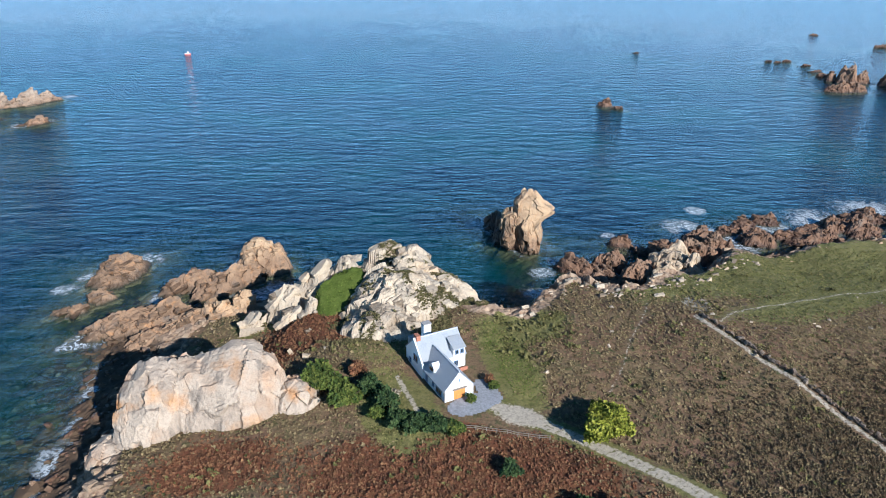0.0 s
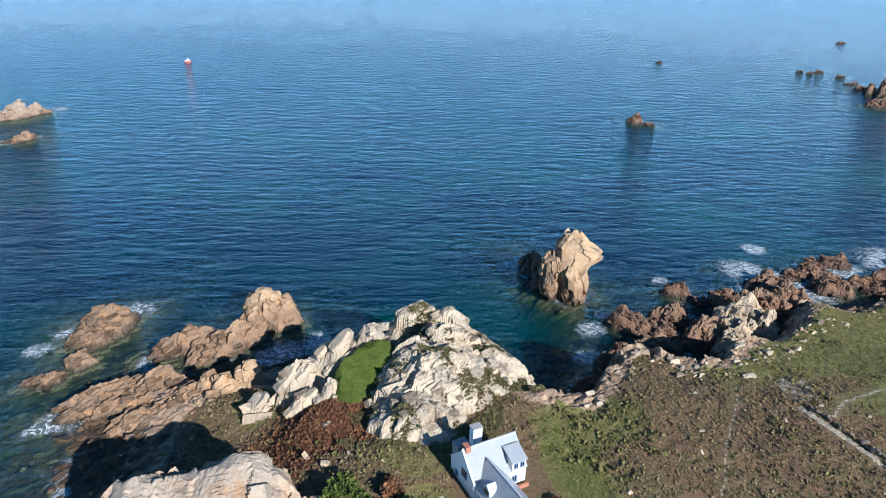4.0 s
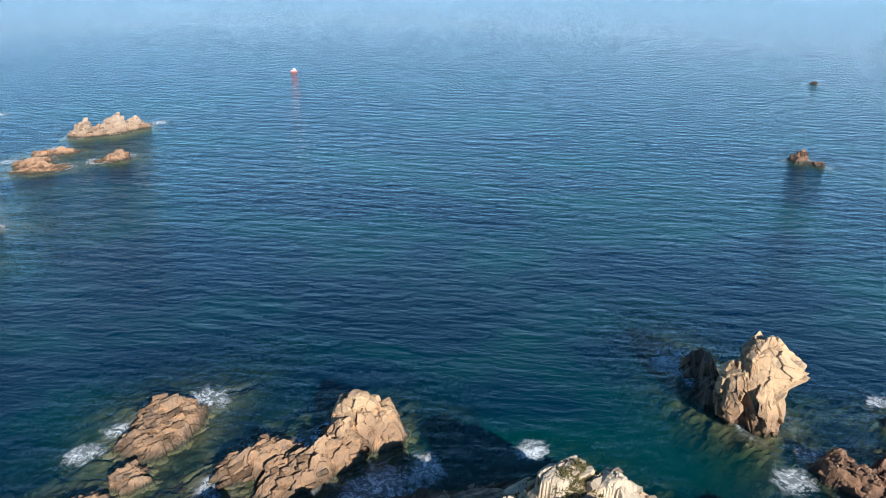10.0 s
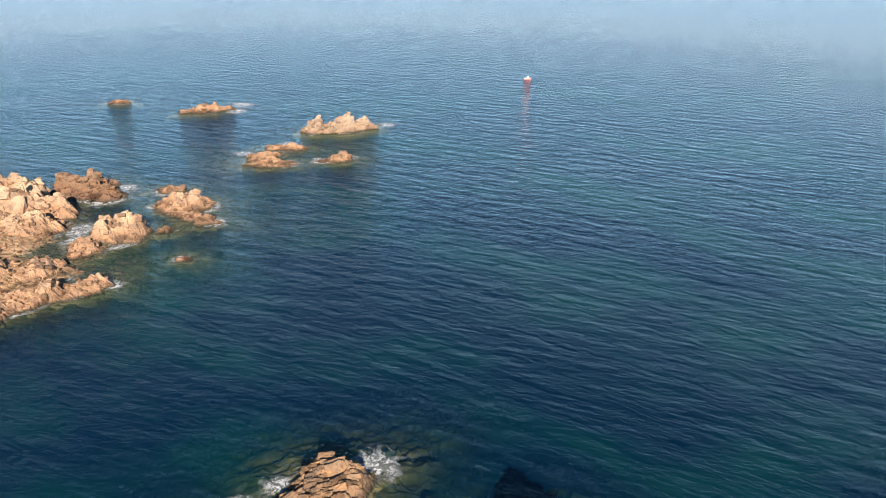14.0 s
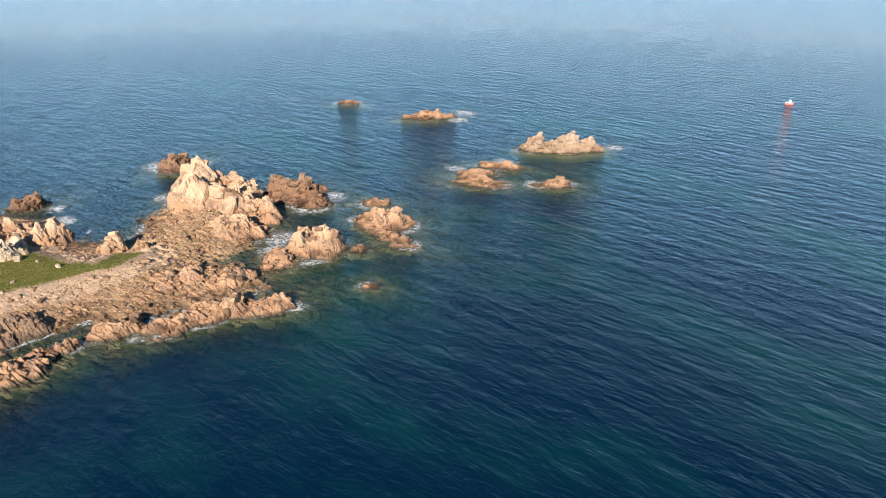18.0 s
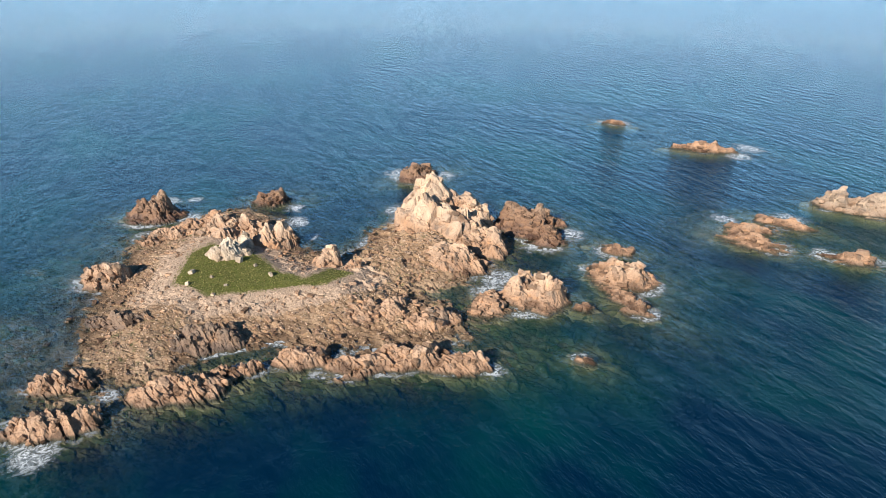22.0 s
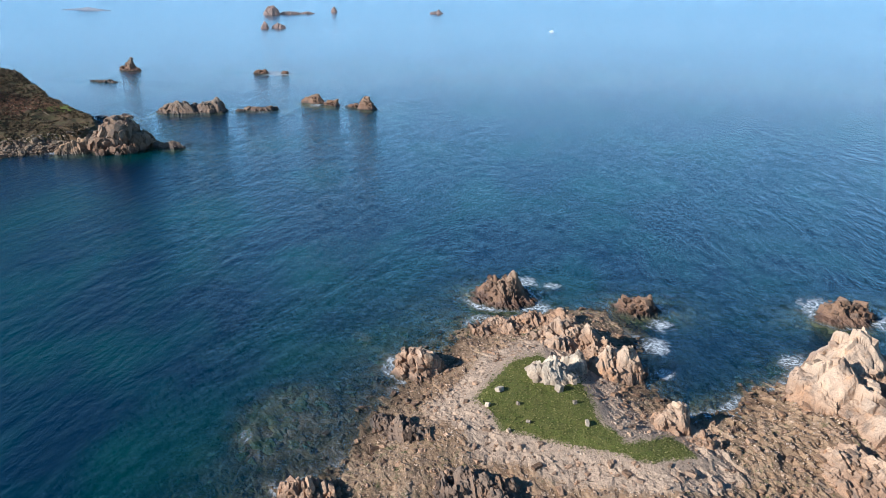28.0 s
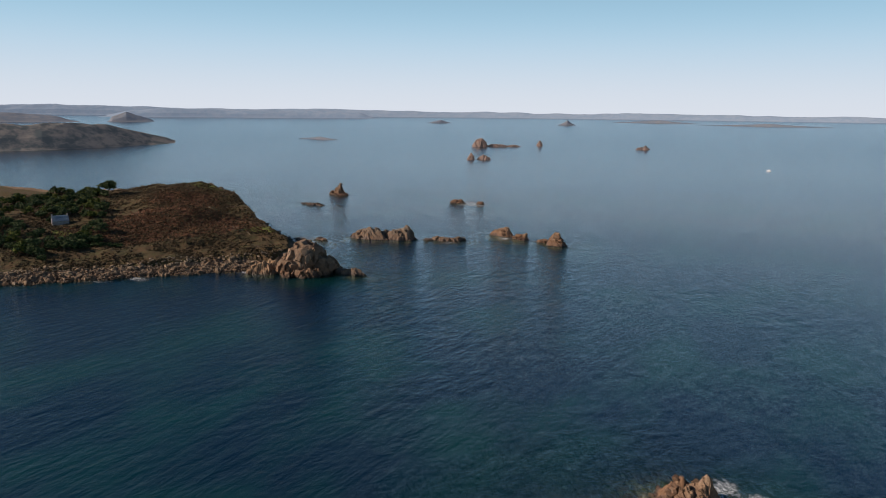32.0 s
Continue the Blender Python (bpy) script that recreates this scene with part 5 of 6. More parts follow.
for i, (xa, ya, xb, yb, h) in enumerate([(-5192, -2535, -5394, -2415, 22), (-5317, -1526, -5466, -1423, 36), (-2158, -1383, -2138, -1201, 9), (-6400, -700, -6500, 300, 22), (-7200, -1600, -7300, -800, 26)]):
    far_land("backdrop_reef", "distant low reef, its colour tinted with haze", [(xa + (xb - xa) * q, ya + (yb - ya) * q) for q in (0, 0.2, 0.4, 0.55, 0.8, 1)], [0, h * 0.25, h * 0.6, h, h * 0.3, 0], M_FARMID, 520 + i, 0.012)


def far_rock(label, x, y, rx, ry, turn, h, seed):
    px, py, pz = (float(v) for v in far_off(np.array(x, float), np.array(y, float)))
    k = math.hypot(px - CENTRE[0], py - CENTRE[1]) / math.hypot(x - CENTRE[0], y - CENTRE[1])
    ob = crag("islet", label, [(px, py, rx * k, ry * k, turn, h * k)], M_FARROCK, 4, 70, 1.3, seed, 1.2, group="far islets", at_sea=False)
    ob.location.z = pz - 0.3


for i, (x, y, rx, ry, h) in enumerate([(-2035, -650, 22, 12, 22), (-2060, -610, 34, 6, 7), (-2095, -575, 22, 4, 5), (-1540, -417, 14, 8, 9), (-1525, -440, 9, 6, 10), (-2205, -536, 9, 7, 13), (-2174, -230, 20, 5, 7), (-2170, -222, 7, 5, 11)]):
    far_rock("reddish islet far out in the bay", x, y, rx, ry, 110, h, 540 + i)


# ---- building blocks for made things ----
def part(name, bm, mat, parent, label="", smooth=False):
    me = bpy.data.meshes.new(name)
    bmesh.ops.recalc_face_normals(bm, faces=bm.faces)
    bm.to_mesh(me)
    bm.free()
    me.materials.append(mat)
    me.polygons.foreach_set("use_smooth", [smooth] * len(me.polygons))
    ob = new(name, me)
    ob.parent = parent
    return tagged(ob, label)


def box(bm, x0, x1, y0, y1, z0, z1):
    v = [bm.verts.new((x, y, z)) for x in (x0, x1) for y in (y0, y1) for z in (z0, z1)]
    for f in ((0, 1, 3, 2), (4, 6, 7, 5), (0, 4, 5, 1), (2, 3, 7, 6), (0, 2, 6, 4), (1, 5, 7, 3)):
        bm.faces.new([v[i] for i in f])
    return bm


def boxed(*args):
    return box(bmesh.new(), *args)


def prism(outline, along_vec):
    """A solid from a closed outline of points, drawn out along a vector."""
    bm = bmesh.new()
    a = [bm.verts.new(p) for p in outline]
    b = [bm.verts.new(Vector(p) + Vector(along_vec)) for p in outline]
    n = len(a)
    bm.faces.new(a), bm.faces.new(b[::-1])
    for i in range(n):
        bm.faces.new((a[i], b[i], b[(i + 1) % n], a[(i + 1) % n]))
    return bm


def slab(p, q, r, s, thick):
    """A roof slope: four corners and a thickness downwards."""
    return prism([p, q, r, s], (0, 0, -thick))


def plain(name, c, rough=0.8, spec=0.3, scale=2.0, vary=0.15, bump=0.05):
    k = Nodes(name)
    lo, hi = tuple(v * (1 - vary) for v in c), tuple(min(1, v * (1 + vary)) for v in c)
    col = k.mix(k.range(k.noise(scale, 6, 0.65), 0.3, 0.7), lo, hi)
    col = k.mix(k.math("MULTIPLY", k.range(k.noise(scale * 0.15, 4), 0.5, 0.75), 0.4), col, tuple(v * 0.7 for v in c))
    return k.finish(col, rough, k.bump(k.noise(scale * 4, 4), 0.6, bump), spec)


M_PLASTER = plain("white_render", (0.80, 0.80, 0.78), 0.9, 0.2, 0.8, 0.05)
M_STONEWORK = plain("chimney_stone", (0.34, 0.32, 0.30), 0.9, 0.2, 1.5, 0.3)
M_BRICK = plain("brick_red", (0.38, 0.16, 0.10), 0.9, 0.2, 3.0, 0.2)
M_ORANGE = plain("orange_wood", (0.62, 0.25, 0.06), 0.55, 0.4, 3.0, 0.15)
M_PAVE = plain("grey_gravel", (0.27, 0.27, 0.28), 0.95, 0.15, 2.2, 0.3, 0.1)
M_WOOD = plain("weathered_wood", (0.22, 0.18, 0.14), 0.9, 0.2, 4.0, 0.25)
M_FRAME = plain("blue_grey_frame", (0.16, 0.24, 0.36), 0.5, 0.4, 3.0, 0.1)
M_ZINC = plain("lead_flashing", (0.52, 0.53, 0.55), 0.5, 0.5, 3.0, 0.1)
M_HULL = plain("white_hull", (0.8, 0.8, 0.8), 0.4, 0.5, 1.0, 0.05)
M_REDP = plain("red_paint", (0.58, 0.17, 0.14), 0.4, 0.5, 1.0, 0.1)
k = Nodes("window_glass")
M_GLASS = k.finish((0.02, 0.025, 0.03), 0.05, None, 0.6)
k = Nodes("slate_roof")
rows = k.add("TexBrick")
k.put(rows.inputs["Vector"], k.coords((1, 1, 1.3), 0.49))
rows.inputs["Scale"].default_value = 2.2
rows.inputs["Color1"].default_value, rows.inputs["Color2"].default_value, rows.inputs["Mortar"].default_value = (0.36, 0.375, 0.40, 1), (0.30, 0.315, 0.34, 1), (0.20, 0.21, 0.22, 1)
M_SLATE = k.finish(k.mix(k.range(k.noise(0.7, 5), 0.4, 0.7), rows.outputs[0], (0.33, 0.335, 0.33)), 0.42, k.bump(k.noise(5, 4), 0.5, 0.04), 0.5)


def window(parent, x0, x1, y, z0, z1, out=-1, across="x", name="window"):
    """A window set in a wall: pane, frame and sill. across: which axis it runs along."""
    def turned(a, b, c, d, e, f):
        return boxed(a, b, c, d, e, f) if across == "x" else boxed(c, d, a, b, e, f)

    lo, hi = sorted((y, y + 0.06 * out))
    pane = part(name, turned(x0, x1, lo, hi, z0, z1), M_GLASS, parent)
    t = 0.09
    lo, hi = sorted((y, y + 0.11 * out))
    bm = turned(x0 - t, x1 + t, lo, hi, z1, z1 + t)
    for a, b, c, d in ((x0 - t, x1 + t, z0 - t, z0), (x0 - t, x0, z0, z1), (x1, x1 + t, z0, z1), ((x0 + x1) / 2 - 0.04, (x0 + x1) / 2 + 0.04, z0, z1)):
        (box(bm, a, b, lo, hi, c, d) if across == "x" else box(bm, lo, hi, a, b, c, d))
    f = part("window_frame", bm, M_FRAME, pane)
    lo, hi = sorted((y, y + 0.2 * out))
    part("window_sill", turned(x0 - 0.15, x1 + 0.15, lo, hi, z0 - t - 0.1, z0 - t), M_STONEWORK, pane)
    return pane


def gabled(parent, x0, x1, y0, y1, eave, ridge, along_axis, hang=0.28, wall="wall", face=None):
    """Walls under a pitched roof; the ridge runs along x or y."""
    if along_axis == "y":
        m = (x0 + x1) / 2
        part(wall, prism([(x0, y0, -1.5), (x1, y0, -1.5), (x1, y0, eave), (m, y0, ridge), (x0, y0, eave)], (0, y1 - y0, 0)), face or M_PLASTER, parent)
        s = (ridge - eave) / (m - x0)
        for e, name in ((x0, "roof_slope"), (x1, "roof_slope")):
            o = -hang if e == x0 else hang
            part(name, slab((m, y0 - 0.12, ridge + 0.2), (m, y1 + 0.12, ridge + 0.2), (e + o, y1 + 0.12, eave - s * hang + 0.2), (e + o, y0 - 0.12, eave - s * hang + 0.2), 0.2), M_SLATE, parent)
        part("ridge_cap", boxed(m - 0.12, m + 0.12, y0 - 0.12, y1 + 0.12, ridge + 0.12, ridge + 0.3), M_ZINC, parent)
    else:
        m = (y0 + y1) / 2
        part(wall, prism([(x0, y0, -1.5), (x0, y1, -1.5), (x0, y1, eave), (x0, m, ridge), (x0, y0, eave)], (x1 - x0, 0, 0)), face or M_PLASTER, parent)
        s = (ridge - eave) / (m - y0)
        for e in (y0, y1):
            o = -hang if e == y0 else hang
            part("roof_slope", slab((x0 - 0.12, m, ridge + 0.2), (x1 + 0.12, m, ridge + 0.2), (x1 + 0.12, e + o, eave - s * hang + 0.2), (x0 - 0.12, e + o, eave - s * hang + 0.2), 0.2), M_SLATE, parent)
        part("ridge_cap", boxed(x0 - 0.12, x1 + 0.12, m - 0.12, m + 0.12, ridge + 0.12, ridge + 0.3), M_ZINC, parent)


HOUSE_Z = 15.8


def coast_house():
    h = new("house")
    h.matrix_basis = pose(0.6, 115.7, HOUSE_Z, 0, 0, 28)
    tagged(h, "white rendered coastal house with grey slate roofs", "house")
    gabled(h, 0, 6.2, 0, 10.5, 2.4, 5.9, "y", wall="wing_wall")
    gabled(h, -0.3, 9.6, 9.0, 16.6, 3.5, 7.2, "x", wall="main_wall")
    part("chimney", boxed(3.3, 5.0, 15.6, 16.9, -1, 8.0), M_PLASTER, h, "broad white rendered chimney")
    part("chimney_cap", boxed(3.2, 5.1, 15.5, 17.0, 8.0, 8.15), M_STONEWORK, h)
    part("gable_chimney", boxed(0.0, 0.9, 12.2, 13.6, 6.0, 8.0), M_BRICK, h, "red brick gable chimney")
    part("rear_wing", boxed(1.0, 3.3, 16.6, 18.6, -1.5, 4.6), M_STONEWORK, h)
    part("verge", slab((-0.5, 12.8, 7.52), (-0.2, 12.8, 7.52), (-0.2, 8.7, 3.5), (-0.5, 8.7, 3.5), 0.22), M_PLASTER, h)
    d = part("garage_door", boxed(2.0, 4.5, -0.06, 0.05, -0.1, 2.1), M_ORANGE, h, "orange wooden double door")
    for x in (2.0, 2.6, 3.2, 3.8, 4.4):
        part("door_board", boxed(x, x + 0.08, -0.10, -0.06, 0.0, 2.05), M_ORANGE, d)
    part("door_lintel", boxed(1.7, 4.8, -0.35, 0.0, 2.12, 2.32), M_WOOD, h)
    part("small_gable_vent", boxed(3.05, 3.35, -0.05, 0.02, 3.7, 4.3), M_FRAME, h)
    window(h, 11.2, 12.8, -0.3, 2.6, 3.9, -1, "y")
    window(h, 14.2, 14.8, -0.3, 1.2, 2.0, -1, "y")
    window(h, 4.4, 5.0, 0.0, 1.0, 1.9, -1, "y")
    window(h, 1.2, 3.4, 0.0, 0.6, 1.6, -1, "y")
    part("side_door", boxed(-0.06, 0.02, 7.2, 8.1, -0.2, 2.0), M_FRAME, h)
    # dormers
    dm = part("dormer", prism([(-0.9 + 1.2, 5.2, 3.4), (-0.9 + 1.2, 7.2, 3.4), (-0.9 + 1.2, 7.2, 4.3), (-0.9 + 1.2, 6.2, 5.2), (-0.9 + 1.2, 5.2, 4.3)], (1.6, 0, 0)), M_ZINC, h)
    part("dormer_pane", boxed(0.24, 0.3, 5.5, 6.9, 3.5, 4.3), M_GLASS, dm)
    dm = part("dormer", prism([(6.6, 8.6, 3.2), (9.2, 8.6, 3.2), (9.2, 8.6, 5.2), (6.6, 8.6, 5.2)], (0, 2.2, 0.0)), M_PLASTER, h, "white dormer with two small windows")
    part("dormer_roof", slab((6.4, 8.3, 5.3), (9.4, 8.3, 5.3), (9.4, 11.4, 6.6), (6.4, 11.4, 6.6), 0.18), M_SLATE, dm)
    for x in (7.0, 8.2):
        window(dm, x, x + 0.65, 8.6, 4.0, 4.8, -1)
    window(h, 7.0, 7.8, 9.0, 0.9, 2.0, -1)
    part("porch_wall", boxed(6.5, 9.4, 7.6, 7.9, -0.8, 0.9), M_BRICK, h, "low red brick garden wall")
    for x in (0.1, 6.3):
        part("corner_stone", boxed(x - 0.12, x + 0.12, -0.05, 0.25, -0.8, 2.3), M_STONEWORK, h)
    return h


coast_house()
# gravel terrace beside the house
tx, ty = np.meshgrid(np.arange(-6, 16, 0.4), np.arange(106, 132, 0.4), indexing="ij")
tk = np.maximum(ellipse(tx, ty, 6.0, 115.4, 5.6, 3.2, 28), ellipse(tx, ty, 9.2, 119.5, 2.2, 4.5, 28))
tz = mainland_height(tx, ty)[0] + 0.10
terrace = sheet("gravel_terrace", tx, ty, tz, tk > 0, M_PAVE)
tagged(terrace, "grey gravel terrace round the house corner", "terrace", kind="structure")


# ---- plants ----
def leaf_material(name, a, b, c):
    k = Nodes(name)
    f = k.attr("cell").outputs["Fac"]
    col = k.ramp(f, (0.0, a), (0.5, b), (1.0, c))
    col = k.mix(1.0, col, k.ramp(k.noise(0.8, 4), (0.3, (0.7, 0.7, 0.7)), (0.7, (1.25, 1.25, 1.2))), "MULTIPLY")
    return k.finish(col, 0.75, None, 0.2)


M_BRACKEN = leaf_material("bracken_fronds", (0.08, 0.042, 0.022), (0.185, 0.075, 0.037), (0.24, 0.13, 0.06))
M_DARKHEATH = leaf_material("dark_heath_plants", (0.045, 0.036, 0.018), (0.10, 0.066, 0.035), (0.145, 0.10, 0.05))
M_SCRUB = leaf_material("olive_scrub", (0.055, 0.055, 0.018), (0.13, 0.115, 0.036), (0.21, 0.18, 0.065))
M_DARKBRACKEN = leaf_material("dark_bracken", (0.085, 0.05, 0.028), (0.185, 0.085, 0.046), (0.24, 0.135, 0.068))
M_HEATH = leaf_material("heath_plants", (0.12, 0.09, 0.044), (0.21, 0.15, 0.074), (0.29, 0.22, 0.11))
M_GORSE = leaf_material("gorse_leaves", (0.03, 0.05, 0.012), (0.085, 0.115, 0.02), (0.16, 0.17, 0.035))
M_DRYGRASS = leaf_material("straw_grass", (0.09, 0.10, 0.025), (0.175, 0.165, 0.048), (0.28, 0.24, 0.09))
M_LEDGE = leaf_material("ledge_plants", (0.06, 0.06, 0.022), (0.12, 0.10, 0.04), (0.19, 0.16, 0.07))
M_HOLLOW = leaf_material("hollow_leaves", (0.05, 0.085, 0.01), (0.11, 0.15, 0.02), (0.17, 0.20, 0.035))
M_HEDGE = leaf_material("hedge_leaves", (0.015, 0.032, 0.012), (0.04, 0.07, 0.022), (0.08, 0.11, 0.035))
M_YELLOW = leaf_material("yellow_green_leaves", (0.06, 0.075, 0.008), (0.20, 0.21, 0.02), (0.36, 0.34, 0.05))
M_PINE = leaf_material("dark_tree_leaves", (0.026, 0.046, 0.02), (0.065, 0.095, 0.036), (0.12, 0.15, 0.055))
M_PAMPAS = leaf_material("dry_plumes", (0.25, 0.19, 0.11), (0.42, 0.35, 0.24), (0.55, 0.48, 0.36))
M_BARK = plain("bark", (0.09, 0.07, 0.05), 0.95, 0.1, 3.0, 0.3)


def tuft_shape(seed, blades=5):
    """A small clump of leaves standing up and outwards."""
    r = random.Random(seed)
    co, fa = [], []
    for i in range(blades):
        a = 6.283 * i / blades + r.uniform(-0.4, 0.4)
        lean, high, wide = r.uniform(0.25, 0.6), r.uniform(0.35, 0.7), r.uniform(0.12, 0.22)
        c, s = math.cos(a), math.sin(a)
        n = len(co)
        co += [(-s * wide, c * wide, -0.1), (s * wide, -c * wide, -0.1), (c * lean - s * wide, s * lean + c * wide, high * 0.7), (c * lean * 1.3, s * lean * 1.3, high * 0.55), (c * lean * 0.7 + s * wide, s * lean * 0.7 - c * wide, high)]
        fa += [(n, n + 1, n + 4), (n, n + 4, n + 2), (n + 4, n + 3, n + 2)]
    return np.array(co), np.array(fa)


TUFTS = [tuft_shape(i) for i in range(8)]


def scatter(n, x0, x1, y0, y1, want, size, height, seed, sink=0.0):
    """Places for loose things: where want(x, y) is above a random number."""
    r = np.random.RandomState(seed)
    x, y = r.uniform(x0, x1, n), r.uniform(y0, y1, n)
    ok = want(x, y) > r.rand(n)
    x, y = x[ok], y[ok]
    z = height(x, y)
    s = size[0] + (size[1] - size[0]) * r.rand(len(x)) ** 2
    return list(zip(x, y, z - sink * s, s))


def main_z(x, y):
    return mainland_height(x[None], y[None])[0][0]


def open_heath(x, y):
    rock = mainland_height(x[None], y[None])[2][0]
    tr = np.minimum.reduce([along(x, y, TRACK) - 2.2, along(x, y, FOOTPATH) - 0.7, along(x, y, WALL) - 1.4, along(x, y, SHOREPATH) - 1.5, 12 * np.maximum(0, -ellipse(x, y, 3, 122, 11, 13)), 8 * np.maximum(0, -ellipse(x, y, 14, 113, 8, 5)) - 0.3])
    return (rock < 0.4) * (tr > 0)


def bracken_at(x, y):
    b = np.maximum.reduce([ellipse(x, y, 2, 96, 32, 13), ellipse(x, y, -30, 144, 22, 10, 20), ellipse(x, y, -40, 101, 13, 7)])
    return np.clip(0.35 + 1.6 * b + 1.2 * (fbm(x / 9, y / 9, 611) - 0.5), 0, 1)


def grass_at(x, y):
    g = np.maximum.reduce([ellipse(x, y, 14, 130, 5, 16, 15), ellipse(x, y, 18, 143, 12, 7, 20), ellipse(x, y, 57, 167, 12, 8, 35), ellipse(x, y, 100, 166, 45, 9, 30) - 0.1, ellipse(x, y, 100, 190, 60, 22, 25), ellipse(x, y, -8, 114, 7, 12, 30), 0.4 - along(x, y, TRACK) / 5])
    return np.clip(0.4 + 2.5 * g, 0, 1)


tagged(many_blocks("bracken", M_BRACKEN, scatter(90000, -60, 130, 82, 175, lambda x, y: open_heath(x, y) * bracken_at(x, y) * (1 - grass_at(x, y)), (0.3, 0.8), main_z, 621), 1, 0.25, TUFTS), "rusty brown autumn bracken on the heath", "bracken", kind="stuff")
tagged(many_blocks("heath_shrubs", M_HEATH, scatter(95000, -60, 150, 84, 215, lambda x, y: open_heath(x, y) * (1 - bracken_at(x, y)) * (1 - grass_at(x, y)) * 0.75, (0.3, 0.75), main_z, 622), 2, 0.25, TUFTS), "olive brown heather and dry grass", "heather", kind="stuff")
tagged(many_blocks("dark_heath", M_DARKHEATH, scatter(36000, 35, 150, 84, 150, lambda x, y: open_heath(x, y) * np.clip(1.6 * ellipse(x, y, 95, 104, 58, 34, 10) + 0.9 * (fbm(x / 10, y / 10, 618) - 0.5), 0, 1), (0.4, 1.0), main_z, 627), 7, 0.25, TUFTS), "dark brown heather in the hollow of the heath", "heather", kind="stuff")
tagged(many_blocks("gorse_cover", M_SCRUB, scatter(22000, -60, 140, 84, 215, lambda x, y: open_heath(x, y) * np.clip(2.2 * (fbm(x / 7, y / 7, 615) - 0.5) + 2.2 * np.maximum(0, ellipse(x, y, 21, 139, 11, 17, 5)) - 0.15, 0, 1), (0.5, 1.4), main_z, 623), 3, 0.25, TUFTS), "olive gorse and bramble clumps on the heath", "gorse", kind="stuff")


tagged(many_blocks("pale_grass", M_DRYGRASS, scatter(60000, -20, 150, 100, 215, lambda x, y: open_heath(x, y) * grass_at(x, y) * 0.8, (0.2, 0.5), main_z, 626), 5, 0.25, TUFTS), "olive and straw-coloured grass near the cliff", "grass", kind="stuff")
def ledges(x, y):
    return np.clip(7 * (fbm(x / 4, y / 4, 617) - 0.515), 0, 1) * (bluff_env(x, y) > 9)


def rock_top(x, y):
    return np.maximum(bluff_env(x, y), main_z(x, y)) + 0.1


tagged(many_blocks("ledge_grass", M_LEDGE, scatter(42000, -28, 14, 134, 188, ledges, (0.3, 0.7), rock_top, 624), 4, 0.25, TUFTS), "olive and brown grass on the ledges of the bluff", "grass", kind="stuff")
tagged(many_blocks("hollow_grass", M_HOLLOW, scatter(5000, -34, -15, 145, 166, lambda x, y: turf_env(x, y) > 14.5, (0.15, 0.32), lambda x, y: turf_env(x, y), 629), 6, 0.25, TUFTS), "bright green grass in the hollow", "grass", kind="stuff")


tagged(many_blocks("lawn_grass", M_HOLLOW, scatter(9000, 4, 26, 108, 150, lambda x, y: np.clip(3 * ellipse(x, y, 14, 130, 4.6, 15, 15), 0, 1), (0.15, 0.3), main_z, 651), 8, 0.2, TUFTS), "bright green strip of lawn beside the house", "grass", kind="stuff")


def crown_spots(x, y, z, rx, rz, n, seed, size, hollow=0.55):
    r = np.random.RandomState(seed)
    v = r.normal(size=(n, 3))
    v /= np.linalg.norm(v, axis=1)[:, None]
    rad = (hollow + (1 - hollow) * r.rand(n) ** 0.6)
    lobes = 0.78 + 0.34 * np.sin(3.1 * v[:, 0] + seed) * np.cos(2.7 * v[:, 1] - seed) + 0.2 * np.sin(5.3 * v[:, 2] + 2.2 * v[:, 0])
    p = v * (rad * lobes)[:, None] * (rx, rx, rz)
    p = p[p[:, 2] > -0.55 * rz]
    return [(x + a, y + b, z + c, s) for (a, b, c), s in zip(p, size * (0.7 + 0.7 * r.rand(len(p))))]


def shrub(name, label, x, y, z, rx, rz, mat, seed, n=500, size=0.8, stems=4, category="bush", group="", trunk=0.0):
    """A bush or tree: tapered stems and limbs, and a crown of many leaf clumps."""
    r = random.Random(seed)
    root = new(name)
    root.location = (x, y, z)
    tagged(root, label, category, group)
    bm = bmesh.new()
    for i in range(stems):
        a = 6.283 * i / stems + r.uniform(-0.4, 0.4)
        p, w = Vector((0, 0, -0.3)), (0.06 + 0.035 * rx) * (1 if i else 1.5)
        for j in range(3):
            q = Vector((math.cos(a) * rx * 0.24 * (j + 1) * r.uniform(0.7, 1.2), math.sin(a) * rx * 0.24 * (j + 1), trunk + rz * 0.5 * (j + 1) * r.uniform(0.7, 1.1))) if j else Vector((math.cos(a) * 0.1, math.sin(a) * 0.1, max(trunk, 0.3 * rz)))
            m = (q - p).to_track_quat("Z", "Y").to_matrix().to_4x4()
            bmesh.ops.create_cone(bm, cap_ends=True, segments=6, radius1=w, radius2=w * 0.65, depth=(q - p).length, matrix=Matrix.Translation((p + q) / 2) @ m)
            p, w = q, w * 0.65
    part("trunk", bm, M_BARK, root)
    crown = many_blocks("crown", mat, crown_spots(0, 0, trunk + rz * 0.85, rx, rz, n, seed, size), seed, 0.9, TUFTS)
    crown.parent = root
    return root


